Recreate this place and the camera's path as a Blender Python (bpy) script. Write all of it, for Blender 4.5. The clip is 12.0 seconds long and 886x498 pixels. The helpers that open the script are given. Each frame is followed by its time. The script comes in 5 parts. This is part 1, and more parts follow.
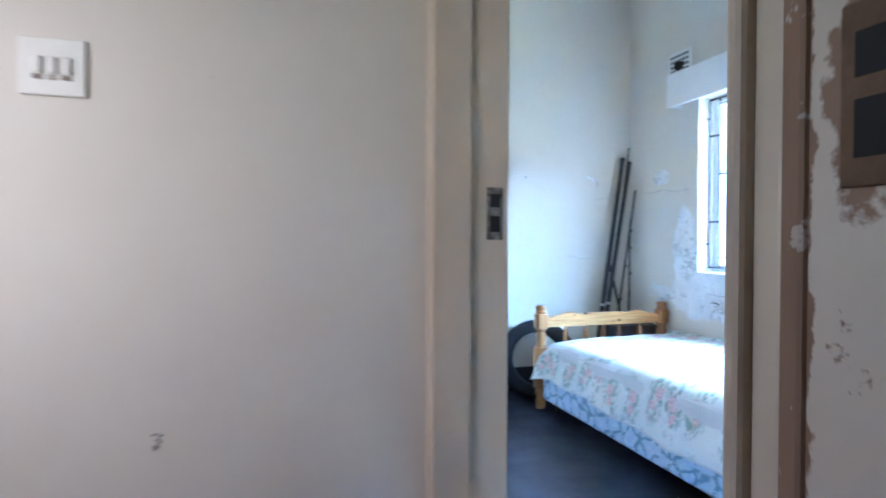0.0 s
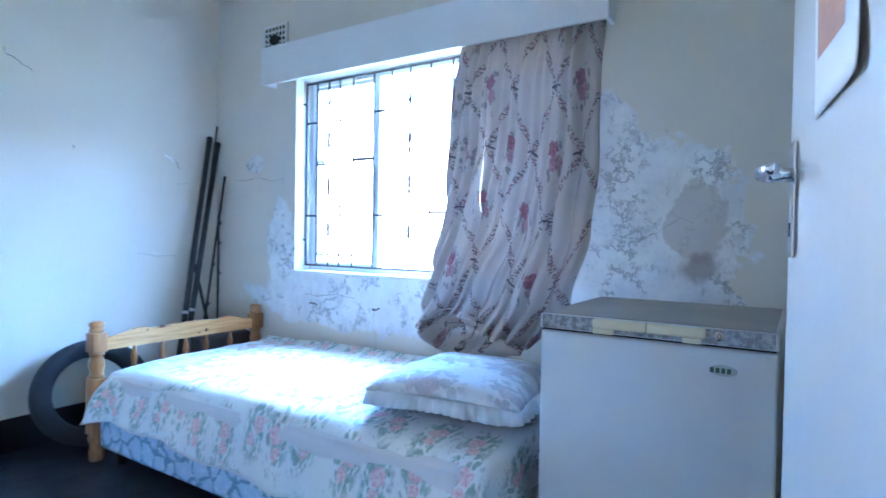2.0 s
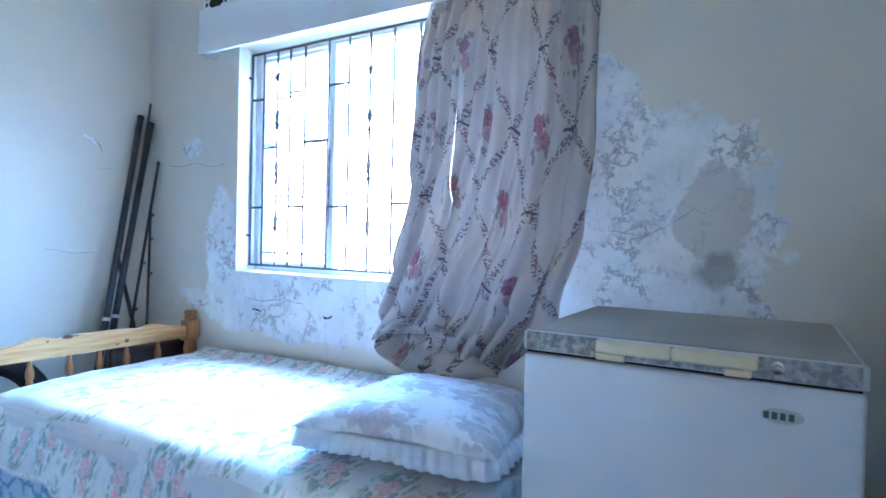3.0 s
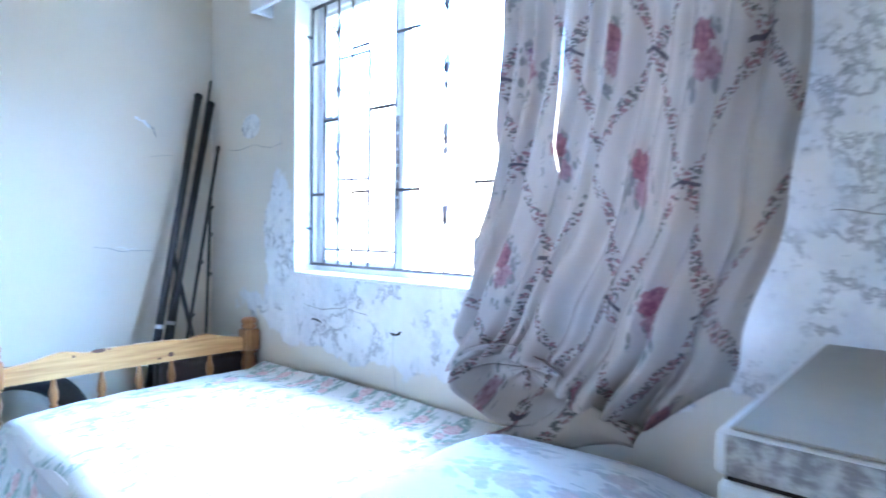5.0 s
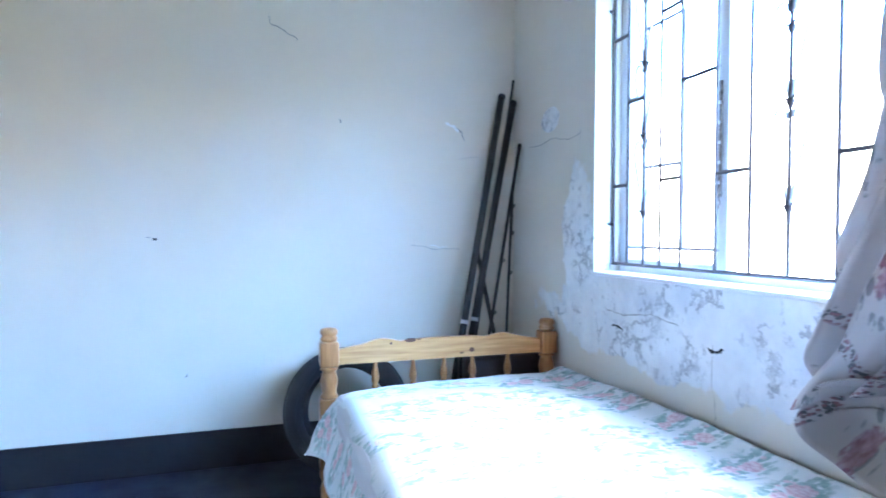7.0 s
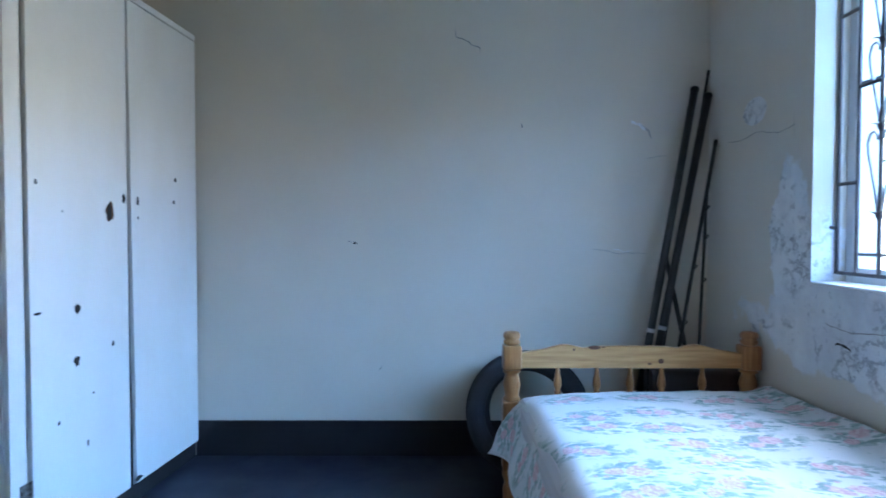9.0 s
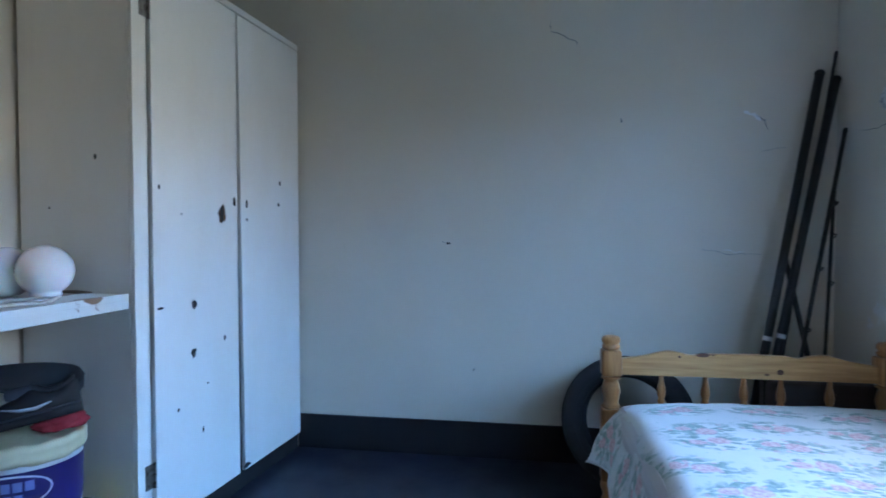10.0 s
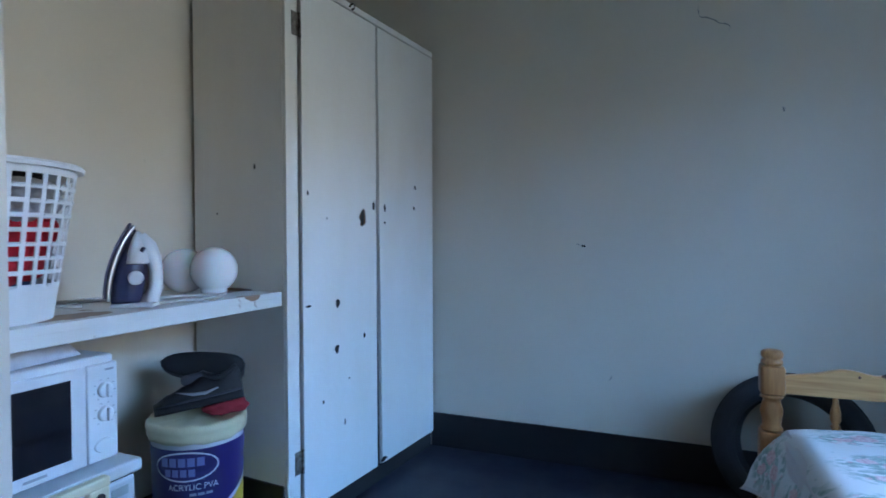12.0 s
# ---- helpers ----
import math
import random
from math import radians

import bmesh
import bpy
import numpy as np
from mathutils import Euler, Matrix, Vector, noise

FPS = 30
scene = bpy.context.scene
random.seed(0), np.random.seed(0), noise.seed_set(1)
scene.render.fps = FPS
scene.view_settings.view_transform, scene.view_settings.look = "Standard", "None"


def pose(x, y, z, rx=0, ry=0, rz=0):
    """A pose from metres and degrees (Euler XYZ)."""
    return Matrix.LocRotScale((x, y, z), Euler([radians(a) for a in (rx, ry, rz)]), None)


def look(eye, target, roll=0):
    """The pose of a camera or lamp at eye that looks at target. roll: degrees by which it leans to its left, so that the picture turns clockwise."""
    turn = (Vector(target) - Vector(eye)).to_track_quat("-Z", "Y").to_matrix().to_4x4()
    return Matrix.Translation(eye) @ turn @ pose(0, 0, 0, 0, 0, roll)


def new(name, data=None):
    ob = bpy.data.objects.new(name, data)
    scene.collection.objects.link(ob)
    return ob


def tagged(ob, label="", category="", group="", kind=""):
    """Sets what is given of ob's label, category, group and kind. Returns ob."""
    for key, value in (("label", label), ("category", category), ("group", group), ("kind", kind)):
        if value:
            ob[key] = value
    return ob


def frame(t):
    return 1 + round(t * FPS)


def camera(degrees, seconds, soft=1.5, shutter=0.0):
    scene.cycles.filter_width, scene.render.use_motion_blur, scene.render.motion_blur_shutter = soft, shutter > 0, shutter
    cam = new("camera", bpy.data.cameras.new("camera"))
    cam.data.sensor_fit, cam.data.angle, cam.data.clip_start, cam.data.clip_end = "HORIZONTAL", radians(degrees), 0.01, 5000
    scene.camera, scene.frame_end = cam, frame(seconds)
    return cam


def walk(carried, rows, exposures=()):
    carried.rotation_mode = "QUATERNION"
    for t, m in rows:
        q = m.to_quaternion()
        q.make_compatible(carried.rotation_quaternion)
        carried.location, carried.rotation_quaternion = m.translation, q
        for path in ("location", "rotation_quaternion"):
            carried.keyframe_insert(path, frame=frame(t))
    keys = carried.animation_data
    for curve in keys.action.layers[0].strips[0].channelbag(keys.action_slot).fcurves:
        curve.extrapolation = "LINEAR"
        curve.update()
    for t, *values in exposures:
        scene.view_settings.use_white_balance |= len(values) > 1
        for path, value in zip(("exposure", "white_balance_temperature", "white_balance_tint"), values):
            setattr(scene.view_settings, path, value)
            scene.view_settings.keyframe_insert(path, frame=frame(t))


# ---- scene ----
cam = camera(76.4, 12.0, 1.6, 0.5)
PATH = [
    (0, (0.076, 0.272, 1.09), (0.657, 2.186, 1.06), 0.2),
    (0.5, (0.139, 0.439, 1.093), (1.041, 2.224, 1.062), 0.6),
    (1, (0.188, 0.561, 1.095), (1.458, 2.106, 1.066), 0.8),
    (1.5, (0.249, 0.659, 1.092), (1.81, 1.908, 1.065), 0.9),
    (2, (0.374, 0.742, 1.099), (2.058, 1.819, 1.058), 0.9),
    (2.5, (0.573, 0.85, 1.085), (2.297, 1.863, 1.047), 1.0),
    (2.7, (0.657, 0.885, 1.079), (2.384, 1.893, 1.045), 1.3),
    (4.3, (1.245, 1.107, 1.064), (2.889, 2.245, 1.013), 0.9),
    (4.5, (1.296, 1.15, 1.071), (2.907, 2.335, 1.013), 0.7),
    (5, (1.38, 1.24, 1.063), (2.865, 2.578, 1.004), 0.7),
    (5.5, (1.456, 1.338, 1.05), (2.687, 2.913, 0.992), 0.5),
    (6, (1.517, 1.363, 1.038), (2.463, 3.124, 0.984), 0.3),
    (6.5, (1.528, 1.381, 1.028), (2.304, 3.223, 0.978), 0.2),
    (7, (1.532, 1.397, 1.03), (2.122, 3.308, 0.979), 0.2),
    (9, (1.475, 1.396, 1.05), (1.48, 3.396, 0.996), 0.1),
    (9.5, (1.468, 1.406, 1.045), (1.315, 3.4, 0.996), 0.0),
    (10, (1.463, 1.421, 1.047), (1.146, 3.395, 0.996), -0.1),
    (10.5, (1.454, 1.432, 1.045), (1.005, 3.38, 0.998), -0.1),
    (11, (1.452, 1.434, 1.043), (0.892, 3.354, 1.001), -0.2),
    (11.5, (1.441, 1.439, 1.043), (0.783, 3.327, 1.003), -0.1),
    (12, (1.44, 1.44, 1.047), (0.686, 3.292, 1.006), -0.2),
]
EXPOSURES = [(0.0, 2.75, 5400, 19), (0.5, 2.55, 5100, 19), (1.0, 2.35, 4950, 20), (1.5, 2.35, 4900, 20), (2.5, 2.35, 4950, 20), (4.5, 2.5, 5500, 22), (5.5, 2.75, 5500, 24),
             (6.0, 2.7, 5500, 24), (7.0, 2.35, 5450, 24), (9.0, 1.05, 5450, 21), (10.0, 0.62, 5450, 20), (11.5, 0.35, 5450, 20), (12.0, 0.40, 5450, 20)]
walk(cam, [(t, look(eye, target, roll)) for t, eye, target, roll in PATH], EXPOSURES)

# ---- world and light ----
world = bpy.data.worlds.new("world")
scene.world = world
world.use_nodes = True
wn = world.node_tree.nodes
sky = wn.new("ShaderNodeTexSky")
sky.sky_type = 'NISHITA'
sky.sun_disc = False
sky.sun_elevation = radians(55)
sky.sun_rotation = radians(87)
world.node_tree.links.new(sky.outputs[0], wn["Background"].inputs[0])
wn["Background"].inputs[1].default_value = 0.05

sun = new("sun", bpy.data.lights.new("sun", 'SUN'))
sun.data.energy = 2.2
sun.data.angle = radians(34)
sun.data.color = (0.68, 0.85, 1.0)
sun.matrix_world = look((8.0, 2.9, 9.0), (2.2, 2.6, 0.5))

# area lamp added in an unseen side opening, aimed to brighten the passage end wall
def added_light(name, eye, target, sx, sy, watts, colour, spread):
    lamp = new(name, bpy.data.lights.new(name, 'AREA'))
    lamp.data.shape = 'RECTANGLE'
    lamp.data.size, lamp.data.size_y = sx, sy
    lamp.data.energy = watts
    lamp.data.color = colour
    lamp.data.spread = radians(spread)
    lamp.matrix_world = look(eye, target)
    return lamp

added_light("passage_added_light", (-0.83, 0.75, 1.30), (-0.30, 1.41, 0.98), 0.66, 0.95, 0.82, (1.0, 0.89, 0.77), 130)

# ---- node and mesh helpers ----
class Nodes:
    def __init__(self, name):
        self.m = bpy.data.materials.new(name)
        self.m.use_nodes = True
        self.t = self.m.node_tree
        self.b = self.t.nodes["Principled BSDF"]

    def n(self, kind, operation="", feature="", data_type="", clamp=False):
        node = self.t.nodes.new(kind)
        if operation:
            node.operation = operation
        if feature:
            node.feature = feature
        if data_type:
            node.data_type = data_type
        if clamp:
            node.clamp = True
        return node

    def l(self, a, b):
        self.t.links.new(a, b)

    def put(self, socket, value):
        if isinstance(value, (int, float)):
            socket.default_value = value
        elif isinstance(value, tuple):
            socket.default_value = (*value, 1.0) if len(socket.default_value) == 4 and len(value) == 3 else value
        else:
            self.l(value, socket)

    def pos(self):
        return self.n("ShaderNodeNewGeometry").outputs["Position"]

    def obj(self):
        return self.n("ShaderNodeTexCoord").outputs["Object"]

    def uv(self):
        return self.n("ShaderNodeTexCoord").outputs["UV"]

    def noise(self, vec, scale, detail=4.0, rough=0.55, colour=False):
        k = self.n("ShaderNodeTexNoise")
        self.put(k.inputs["Vector"], vec)
        k.inputs["Scale"].default_value, k.inputs["Detail"].default_value, k.inputs["Roughness"].default_value = scale, detail, rough
        return k.outputs["Color" if colour else "Fac"]

    def voronoi(self, vec, scale, out="Distance", feature='F1', rand=1.0):
        k = self.n("ShaderNodeTexVoronoi", feature=feature)
        self.put(k.inputs["Vector"], vec)
        k.inputs["Scale"].default_value = scale
        k.inputs["Randomness"].default_value = rand
        return k.outputs[out]

    def ramp(self, fac, a, b):
        k = self.n("ShaderNodeMapRange", clamp=True)
        self.put(k.inputs["Value"], fac)
        self.put(k.inputs["From Min"], a)
        self.put(k.inputs["From Max"], b)
        return k.outputs["Result"]

    def math(self, op, a, b=0.0, c=0.0):
        k = self.n("ShaderNodeMath", operation=op)
        for i, v in enumerate((a, b, c)):
            self.put(k.inputs[i], v)
        return k.outputs[0]

    def vmath(self, op, a, b=(0.0, 0.0, 0.0)):
        k = self.n("ShaderNodeVectorMath", operation=op)
        self.put(k.inputs[0], a)
        self.put(k.inputs[1], b)
        return k.outputs["Value" if op in ("LENGTH", "DOT_PRODUCT", "DISTANCE") else "Vector"]

    def mix(self, fac, a, b):
        k = self.n("ShaderNodeMix", data_type='RGBA')
        self.put(k.inputs[0], fac)
        self.put(k.inputs[6], a)
        self.put(k.inputs[7], b)
        return k.outputs[2]

    def split(self, vec):
        k = self.n("ShaderNodeSeparateXYZ")
        self.put(k.inputs[0], vec)
        return k.outputs

    def join(self, x, y, z=0.0):
        k = self.n("ShaderNodeCombineXYZ")
        for i, v in enumerate((x, y, z)):
            self.put(k.inputs[i], v)
        return k.outputs[0]

    def bump(self, height, strength, distance=0.002):
        k = self.n("ShaderNodeBump")
        k.inputs["Strength"].default_value, k.inputs["Distance"].default_value = strength, distance
        self.put(k.inputs["Height"], height)
        self.l(k.outputs[0], self.b.inputs["Normal"])

    def done(self, colour, rough, metal=0.0):
        self.put(self.b.inputs["Base Color"], colour)
        self.put(self.b.inputs["Roughness"], rough)
        self.b.inputs["Metallic"].default_value = metal
        return self.m

    def blob(self, pos, centre, radii, wobble, soft=0.12):
        """1 inside a ragged ellipsoid, 0 outside."""
        d = self.vmath('SUBTRACT', pos, centre)
        d = self.vmath('LENGTH', self.vmath('DIVIDE', d, radii))
        d = self.math('ADD', d, self.math('MULTIPLY', self.math('SUBTRACT', wobble, 0.5), 1.5))
        return self.ramp(d, 1.0 + soft, 1.0 - soft)


def painted(name, base, worn, rough=0.5, large=1.5, fine=60.0, amount=0.5, bump=0.15, metal=0.0):
    k = Nodes(name)
    p = k.obj()
    a = k.ramp(k.noise(p, large, 5), 0.35, 0.75)
    b = k.ramp(k.noise(p, fine, 3), 0.3, 0.8)
    c = k.mix(k.math('MULTIPLY', k.math('ADD', k.math('MULTIPLY', a, 0.7), k.math('MULTIPLY', b, 0.3)), amount), base, worn)
    k.bump(k.noise(p, fine * 1.5, 4), bump)
    return k.done(c, rough, metal)


def chipped(name, base, under, rough=0.45, scale=7.0, level=0.64, bare=(), edge=None):
    """Old gloss paint with chips down to what lies under it, and a yellowed, scuffed film."""
    k = Nodes(name)
    p = k.pos()
    chips = k.ramp(k.noise(p, scale, 8, 0.7), level, level + 0.02)
    ragged = k.noise(p, 22.0, 6, 0.65)
    for centre, radii in bare:
        chips = k.math('MAXIMUM', chips, k.blob(p, centre, radii, ragged, 0.05))
    if edge is not None:
        side = k.math('ADD', k.split(p)[1], k.math('MULTIPLY', k.math('SUBTRACT', ragged, 0.5), 0.045))
        chips = k.math('MAXIMUM', chips, k.ramp(side, edge, edge + 0.002))
    film = k.ramp(k.noise(k.vmath('MULTIPLY', p, (1.0, 1.0, 0.35)), 3.0, 5), 0.35, 0.75)
    c = k.mix(k.math('MULTIPLY', film, 0.45), base, tuple(v * f for v, f in zip(base, (0.82, 0.76, 0.62))))
    c = k.mix(chips, c, under)
    k.bump(k.math('SUBTRACT', k.noise(p, 40.0, 3), k.math('MULTIPLY', chips, 0.8)), 0.25)
    return k.done(c, rough)


def wall_paint(name, base=(0.685, 0.613, 0.51), stains=()):
    k = Nodes(name)
    p = k.pos()
    c = k.mix(k.ramp(k.noise(p, 1.1, 4), 0.35, 0.8), base, tuple(v * f for v, f in zip(base, (0.90, 0.89, 0.85))))
    c = k.mix(k.math('MULTIPLY', k.ramp(k.noise(p, 9.0, 6, 0.65), 0.60, 0.9), 0.12), c, (0.52, 0.48, 0.42))
    scuffs = k.ramp(k.noise(p, 24.0, 3), 0.76, 0.80)
    c = k.mix(k.math('MULTIPLY', scuffs, 0.18), c, (0.30, 0.27, 0.24))
    height = k.math('ADD', k.noise(p, 3.0, 5), k.math('MULTIPLY', k.noise(p, 70.0, 3), 0.25))
    if stains:
        wobble = k.noise(p, 3.2, 7, 0.62)
        damp = None
        for centre, radii in stains:
            b = k.blob(p, centre, radii, wobble, 0.03)
            damp = b if damp is None else k.math('MAXIMUM', damp, b)
        # bare chalky plaster, then grey smears, then black mould flecks
        chalk = k.mix(k.ramp(k.noise(p, 6.0, 6), 0.4, 0.7), (0.80, 0.81, 0.82), (0.66, 0.67, 0.69))
        cloud = k.ramp(k.noise(k.vmath('ADD', p, (7.0, 3.0, 1.0)), 4.0, 6, 0.65), 0.47, 0.62)
        chalk = k.mix(k.math('MULTIPLY', cloud, 0.28), chalk, (0.36, 0.38, 0.43))
        ridge = k.math('ABSOLUTE', k.math('SUBTRACT', k.noise(k.vmath('ADD', p, (2.0, 9.0, 4.0)), 6.5, 8, 0.68), 0.5))
        veins = k.math('MULTIPLY', k.ramp(ridge, 0.034, 0.004), k.ramp(k.noise(p, 5.5, 4), 0.46, 0.58))
        chalk = k.mix(k.math('MULTIPLY', veins, 0.65), chalk, (0.16, 0.17, 0.20))
        flecks = k.ramp(k.noise(k.vmath('ADD', p, (2.0, 9.0, 4.0)), 22.0, 8, 0.75), 0.55, 0.63)
        flecks = k.math('MULTIPLY', flecks, k.ramp(k.noise(p, 4.0, 3), 0.48, 0.60))
        chalk = k.mix(k.math('MULTIPLY', flecks, 0.6), chalk, (0.15, 0.16, 0.19))
        c = k.mix(damp, c, chalk)
        cement = k.blob(p, (2.72, 1.085, 1.17), (0.3, 0.11, 0.16), k.noise(p, 8.0, 7, 0.65), 0.05)
        c = k.mix(k.math('MULTIPLY', cement, 0.7), c, (0.50, 0.46, 0.44))
        brown = k.blob(p, (2.72, 1.075, 1.00), (0.3, 0.065, 0.055), k.noise(p, 14.0, 6, 0.7), 0.3)
        c = k.mix(k.math('MULTIPLY', brown, 0.7), c, (0.24, 0.20, 0.18))
        height = k.math('SUBTRACT', height, k.math('MULTIPLY', damp, k.math('ADD', 0.5, k.noise(p, 20.0, 6))))
    k.bump(height, 0.35, 0.004)
    return k.done(c, k.ramp(k.noise(p, 5.0, 3), -0.6, 1.4))


M_WALL = wall_paint("old_cream_wall_paint")
M_DAMP = wall_paint("damp_wall_paint", (0.69, 0.645, 0.575), (
    ((2.72, 1.30, 1.12), (0.3, 0.42, 0.46)),
    ((2.72, 1.25, 0.85), (0.3, 0.38, 0.22)),
    ((2.72, 1.43, 1.52), (0.3, 0.13, 0.20)),
    ((2.72, 2.75, 0.74), (0.3, 0.95, 0.17)),
    ((2.72, 3.42, 1.02), (0.3, 0.13, 0.30)),
    ((2.72, 3.66, 1.54), (0.3, 0.08, 0.05)),
))
M_HALL = wall_paint("passage_wall_paint", (0.68, 0.62, 0.55))
M_CEIL = painted("ceiling_board", (0.76, 0.74, 0.68), (0.66, 0.63, 0.55), 0.8, 0.8, 30.0)
M_FRAME = chipped("cream_gloss_frame_paint", (0.60, 0.49, 0.38), (0.28, 0.17, 0.09), 0.30, 9.0, 0.72)
M_FRAME2 = chipped("chipped_passage_frame_paint", (0.60, 0.51, 0.43), (0.24, 0.135, 0.08), 0.45, 13.0, 0.655, (((0.386, 0.489, 1.17), (0.3, 0.034, 0.070)), ((0.386, 0.47, 0.93), (0.3, 0.012, 0.030))), 0.531)
M_JAMB = chipped("brown_gloss_frame_paint", (0.47, 0.37, 0.285), (0.24, 0.14, 0.08), 0.5, 14.0, 0.66)
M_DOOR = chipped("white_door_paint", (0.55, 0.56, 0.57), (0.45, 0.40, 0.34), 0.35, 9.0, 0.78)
M_WARD = chipped("white_cupboard_paint", (0.84, 0.82, 0.79), (0.20, 0.15, 0.11), 0.38, 11.0, 0.765)
M_SHELF = chipped("worn_white_shelf_paint", (0.74, 0.74, 0.74), (0.26, 0.15, 0.09), 0.4, 10.0, 0.625, (((0.13, 2.33, 0.866), (0.05, 0.10, 0.3)), ((0.02, 2.93, 0.866), (0.04, 0.07, 0.3)), ((0.21, 2.84, 0.868), (0.03, 0.05, 0.02))))
M_SKIRT = painted("black_skirting_paint", (0.012, 0.011, 0.013), (0.03, 0.027, 0.028), 0.35, 4.0, 50.0)
M_PELMET = painted("white_pelmet_paint", (0.78, 0.78, 0.78), (0.66, 0.66, 0.68), 0.4, 3.0, 60.0)
M_STEEL = painted("white_window_steel", (0.74, 0.76, 0.78), (0.55, 0.55, 0.55), 0.4, 8.0, 90.0)
M_BAR = painted("dark_burglar_bar_iron", (0.06, 0.06, 0.07), (0.14, 0.10, 0.08), 0.5, 20.0, 120.0, metal=0.4)
M_CHROME = painted("chrome", (0.78, 0.79, 0.81), (0.62, 0.62, 0.63), 0.12, 10.0, 80.0, 0.5, 0.02, 1.0)
M_OLDMETAL = painted("tarnished_steel", (0.34, 0.31, 0.27), (0.07, 0.045, 0.03), 0.5, 55.0, 160.0, 1.4, 0.3, 0.6)
M_EDGE = chipped("bare_timber_edge", (0.27, 0.16, 0.10), (0.50, 0.42, 0.35), 0.7, 16.0, 0.60)
M_RUST = painted("rusty_brown_plate", (0.20, 0.11, 0.06), (0.07, 0.04, 0.03), 0.7, 30.0, 140.0, 1.0, 0.4, 0.2)
M_BLACK = painted("black_hole", (0.012, 0.011, 0.011), (0.02, 0.02, 0.02), 0.8)
M_CRACK = painted("dark_crack", (0.24, 0.23, 0.22), (0.42, 0.41, 0.40), 0.9, 30.0)

# polished dark cement floor
k = Nodes("dark_polished_cement")
p = k.pos()
c = k.mix(k.ramp(k.noise(p, 1.6, 6), 0.35, 0.7), (0.012, 0.014, 0.028), (0.024, 0.026, 0.042))
c = k.mix(k.math('MULTIPLY', k.ramp(k.noise(p, 16.0, 7, 0.7), 0.60, 0.75), 0.5), c, (0.10, 0.095, 0.09))
k.bump(k.noise(p, 30.0, 4), 0.12)
M_FLOOR = k.done(c, k.ramp(k.noise(p, 5.0, 5), -0.25, 1.55))

# pine with grain along x
k = Nodes("varnished_pine")
p = k.obj()
g = k.noise(k.vmath('MULTIPLY', p, (2.0, 26.0, 26.0)), 2.4, 5)
c = k.mix(k.ramp(g, 0.35, 0.68), (0.58, 0.31, 0.115), (0.40, 0.18, 0.055))
c = k.mix(k.ramp(k.voronoi(k.vmath('MULTIPLY', p, (1.0, 1.0, 2.0)), 4.0), 0.05, 0.02), c, (0.10, 0.035, 0.012))
k.bump(g, 0.08)
M_PINE = k.done(c, 0.32)
k = Nodes("varnished_pine_upright")
p = k.obj()
g = k.noise(k.vmath('MULTIPLY', p, (26.0, 26.0, 2.0)), 2.4, 5)
c = k.mix(k.ramp(g, 0.35, 0.68), (0.46, 0.215, 0.075), (0.28, 0.11, 0.035))
k.bump(g, 0.08)
M_PINE_UP = k.done(c, 0.30)


def part(name, bm, material, parent=None, label="", smooth=False):
    me = bpy.data.meshes.new(name)
    bmesh.ops.recalc_face_normals(bm, faces=bm.faces)
    bm.to_mesh(me)
    bm.free()
    if smooth:
        for f in me.polygons:
            f.use_smooth = True
    me.materials.append(material)
    ob = new(name, me)
    if parent:
        ob.parent = parent
    if label:
        tagged(ob, label)
    return ob


def box(bm, x0, x1, y0, y1, z0, z1, bevel=0.0, seg=2):
    vs = [bm.verts.new((x, y, z)) for x in (x0, x1) for y in (y0, y1) for z in (z0, z1)]
    fs = [bm.faces.new([vs[i] for i in q]) for q in ((0, 1, 3, 2), (4, 6, 7, 5), (0, 4, 5, 1), (2, 3, 7, 6), (0, 2, 6, 4), (1, 5, 7, 3))]
    if bevel:
        es = {e for f in fs for e in f.edges}
        bmesh.ops.bevel(bm, geom=list(es), offset=bevel, segments=seg, affect='EDGES', profile=0.5)
    return bm


def boxed(*a, **kw):
    return box(bmesh.new(), *a, **kw)


def lathe(bm, profile, at=(0, 0, 0), seg=20, m=None, caps=True):
    """profile: (radius, height) from bottom to top, turned about z and moved by at or m."""
    m = m or Matrix.Translation(at)
    rings = []
    for r, z in profile:
        rings.append([bm.verts.new(m @ Vector((r * math.cos(2 * math.pi * i / seg), r * math.sin(2 * math.pi * i / seg), z))) for i in range(seg)])
    for a, b in zip(rings, rings[1:]):
        for i in range(seg):
            bm.faces.new((a[i], a[(i + 1) % seg], b[(i + 1) % seg], b[i]))
    if caps and profile[0][0] > 1e-4:
        bm.faces.new(rings[0][::-1])
    if caps and profile[-1][0] > 1e-4:
        bm.faces.new(rings[-1])
    return bm


def tube(bm, pts, r, seg=8, close=True, side=None):
    pts = [Vector(q) for q in pts]
    rings = []
    for i, q in enumerate(pts):
        d = (pts[min(i + 1, len(pts) - 1)] - pts[max(i - 1, 0)]).normalized()
        s = d.cross((0, 0, 1))
        s = Vector(side) if side else s.normalized() if s.length > 1e-3 else Vector((1, 0, 0))
        u = s.cross(d)
        rr = r[i] if isinstance(r, (list, tuple)) else r
        rings.append([bm.verts.new(q + rr * (math.cos(2 * math.pi * j / seg) * s + math.sin(2 * math.pi * j / seg) * u)) for j in range(seg)])
    for a, b in zip(rings, rings[1:]):
        for j in range(seg):
            bm.faces.new((a[j], a[(j + 1) % seg], b[(j + 1) % seg], b[j]))
    if close:
        bm.faces.new(rings[0][::-1])
        bm.faces.new(rings[-1])
    return bm


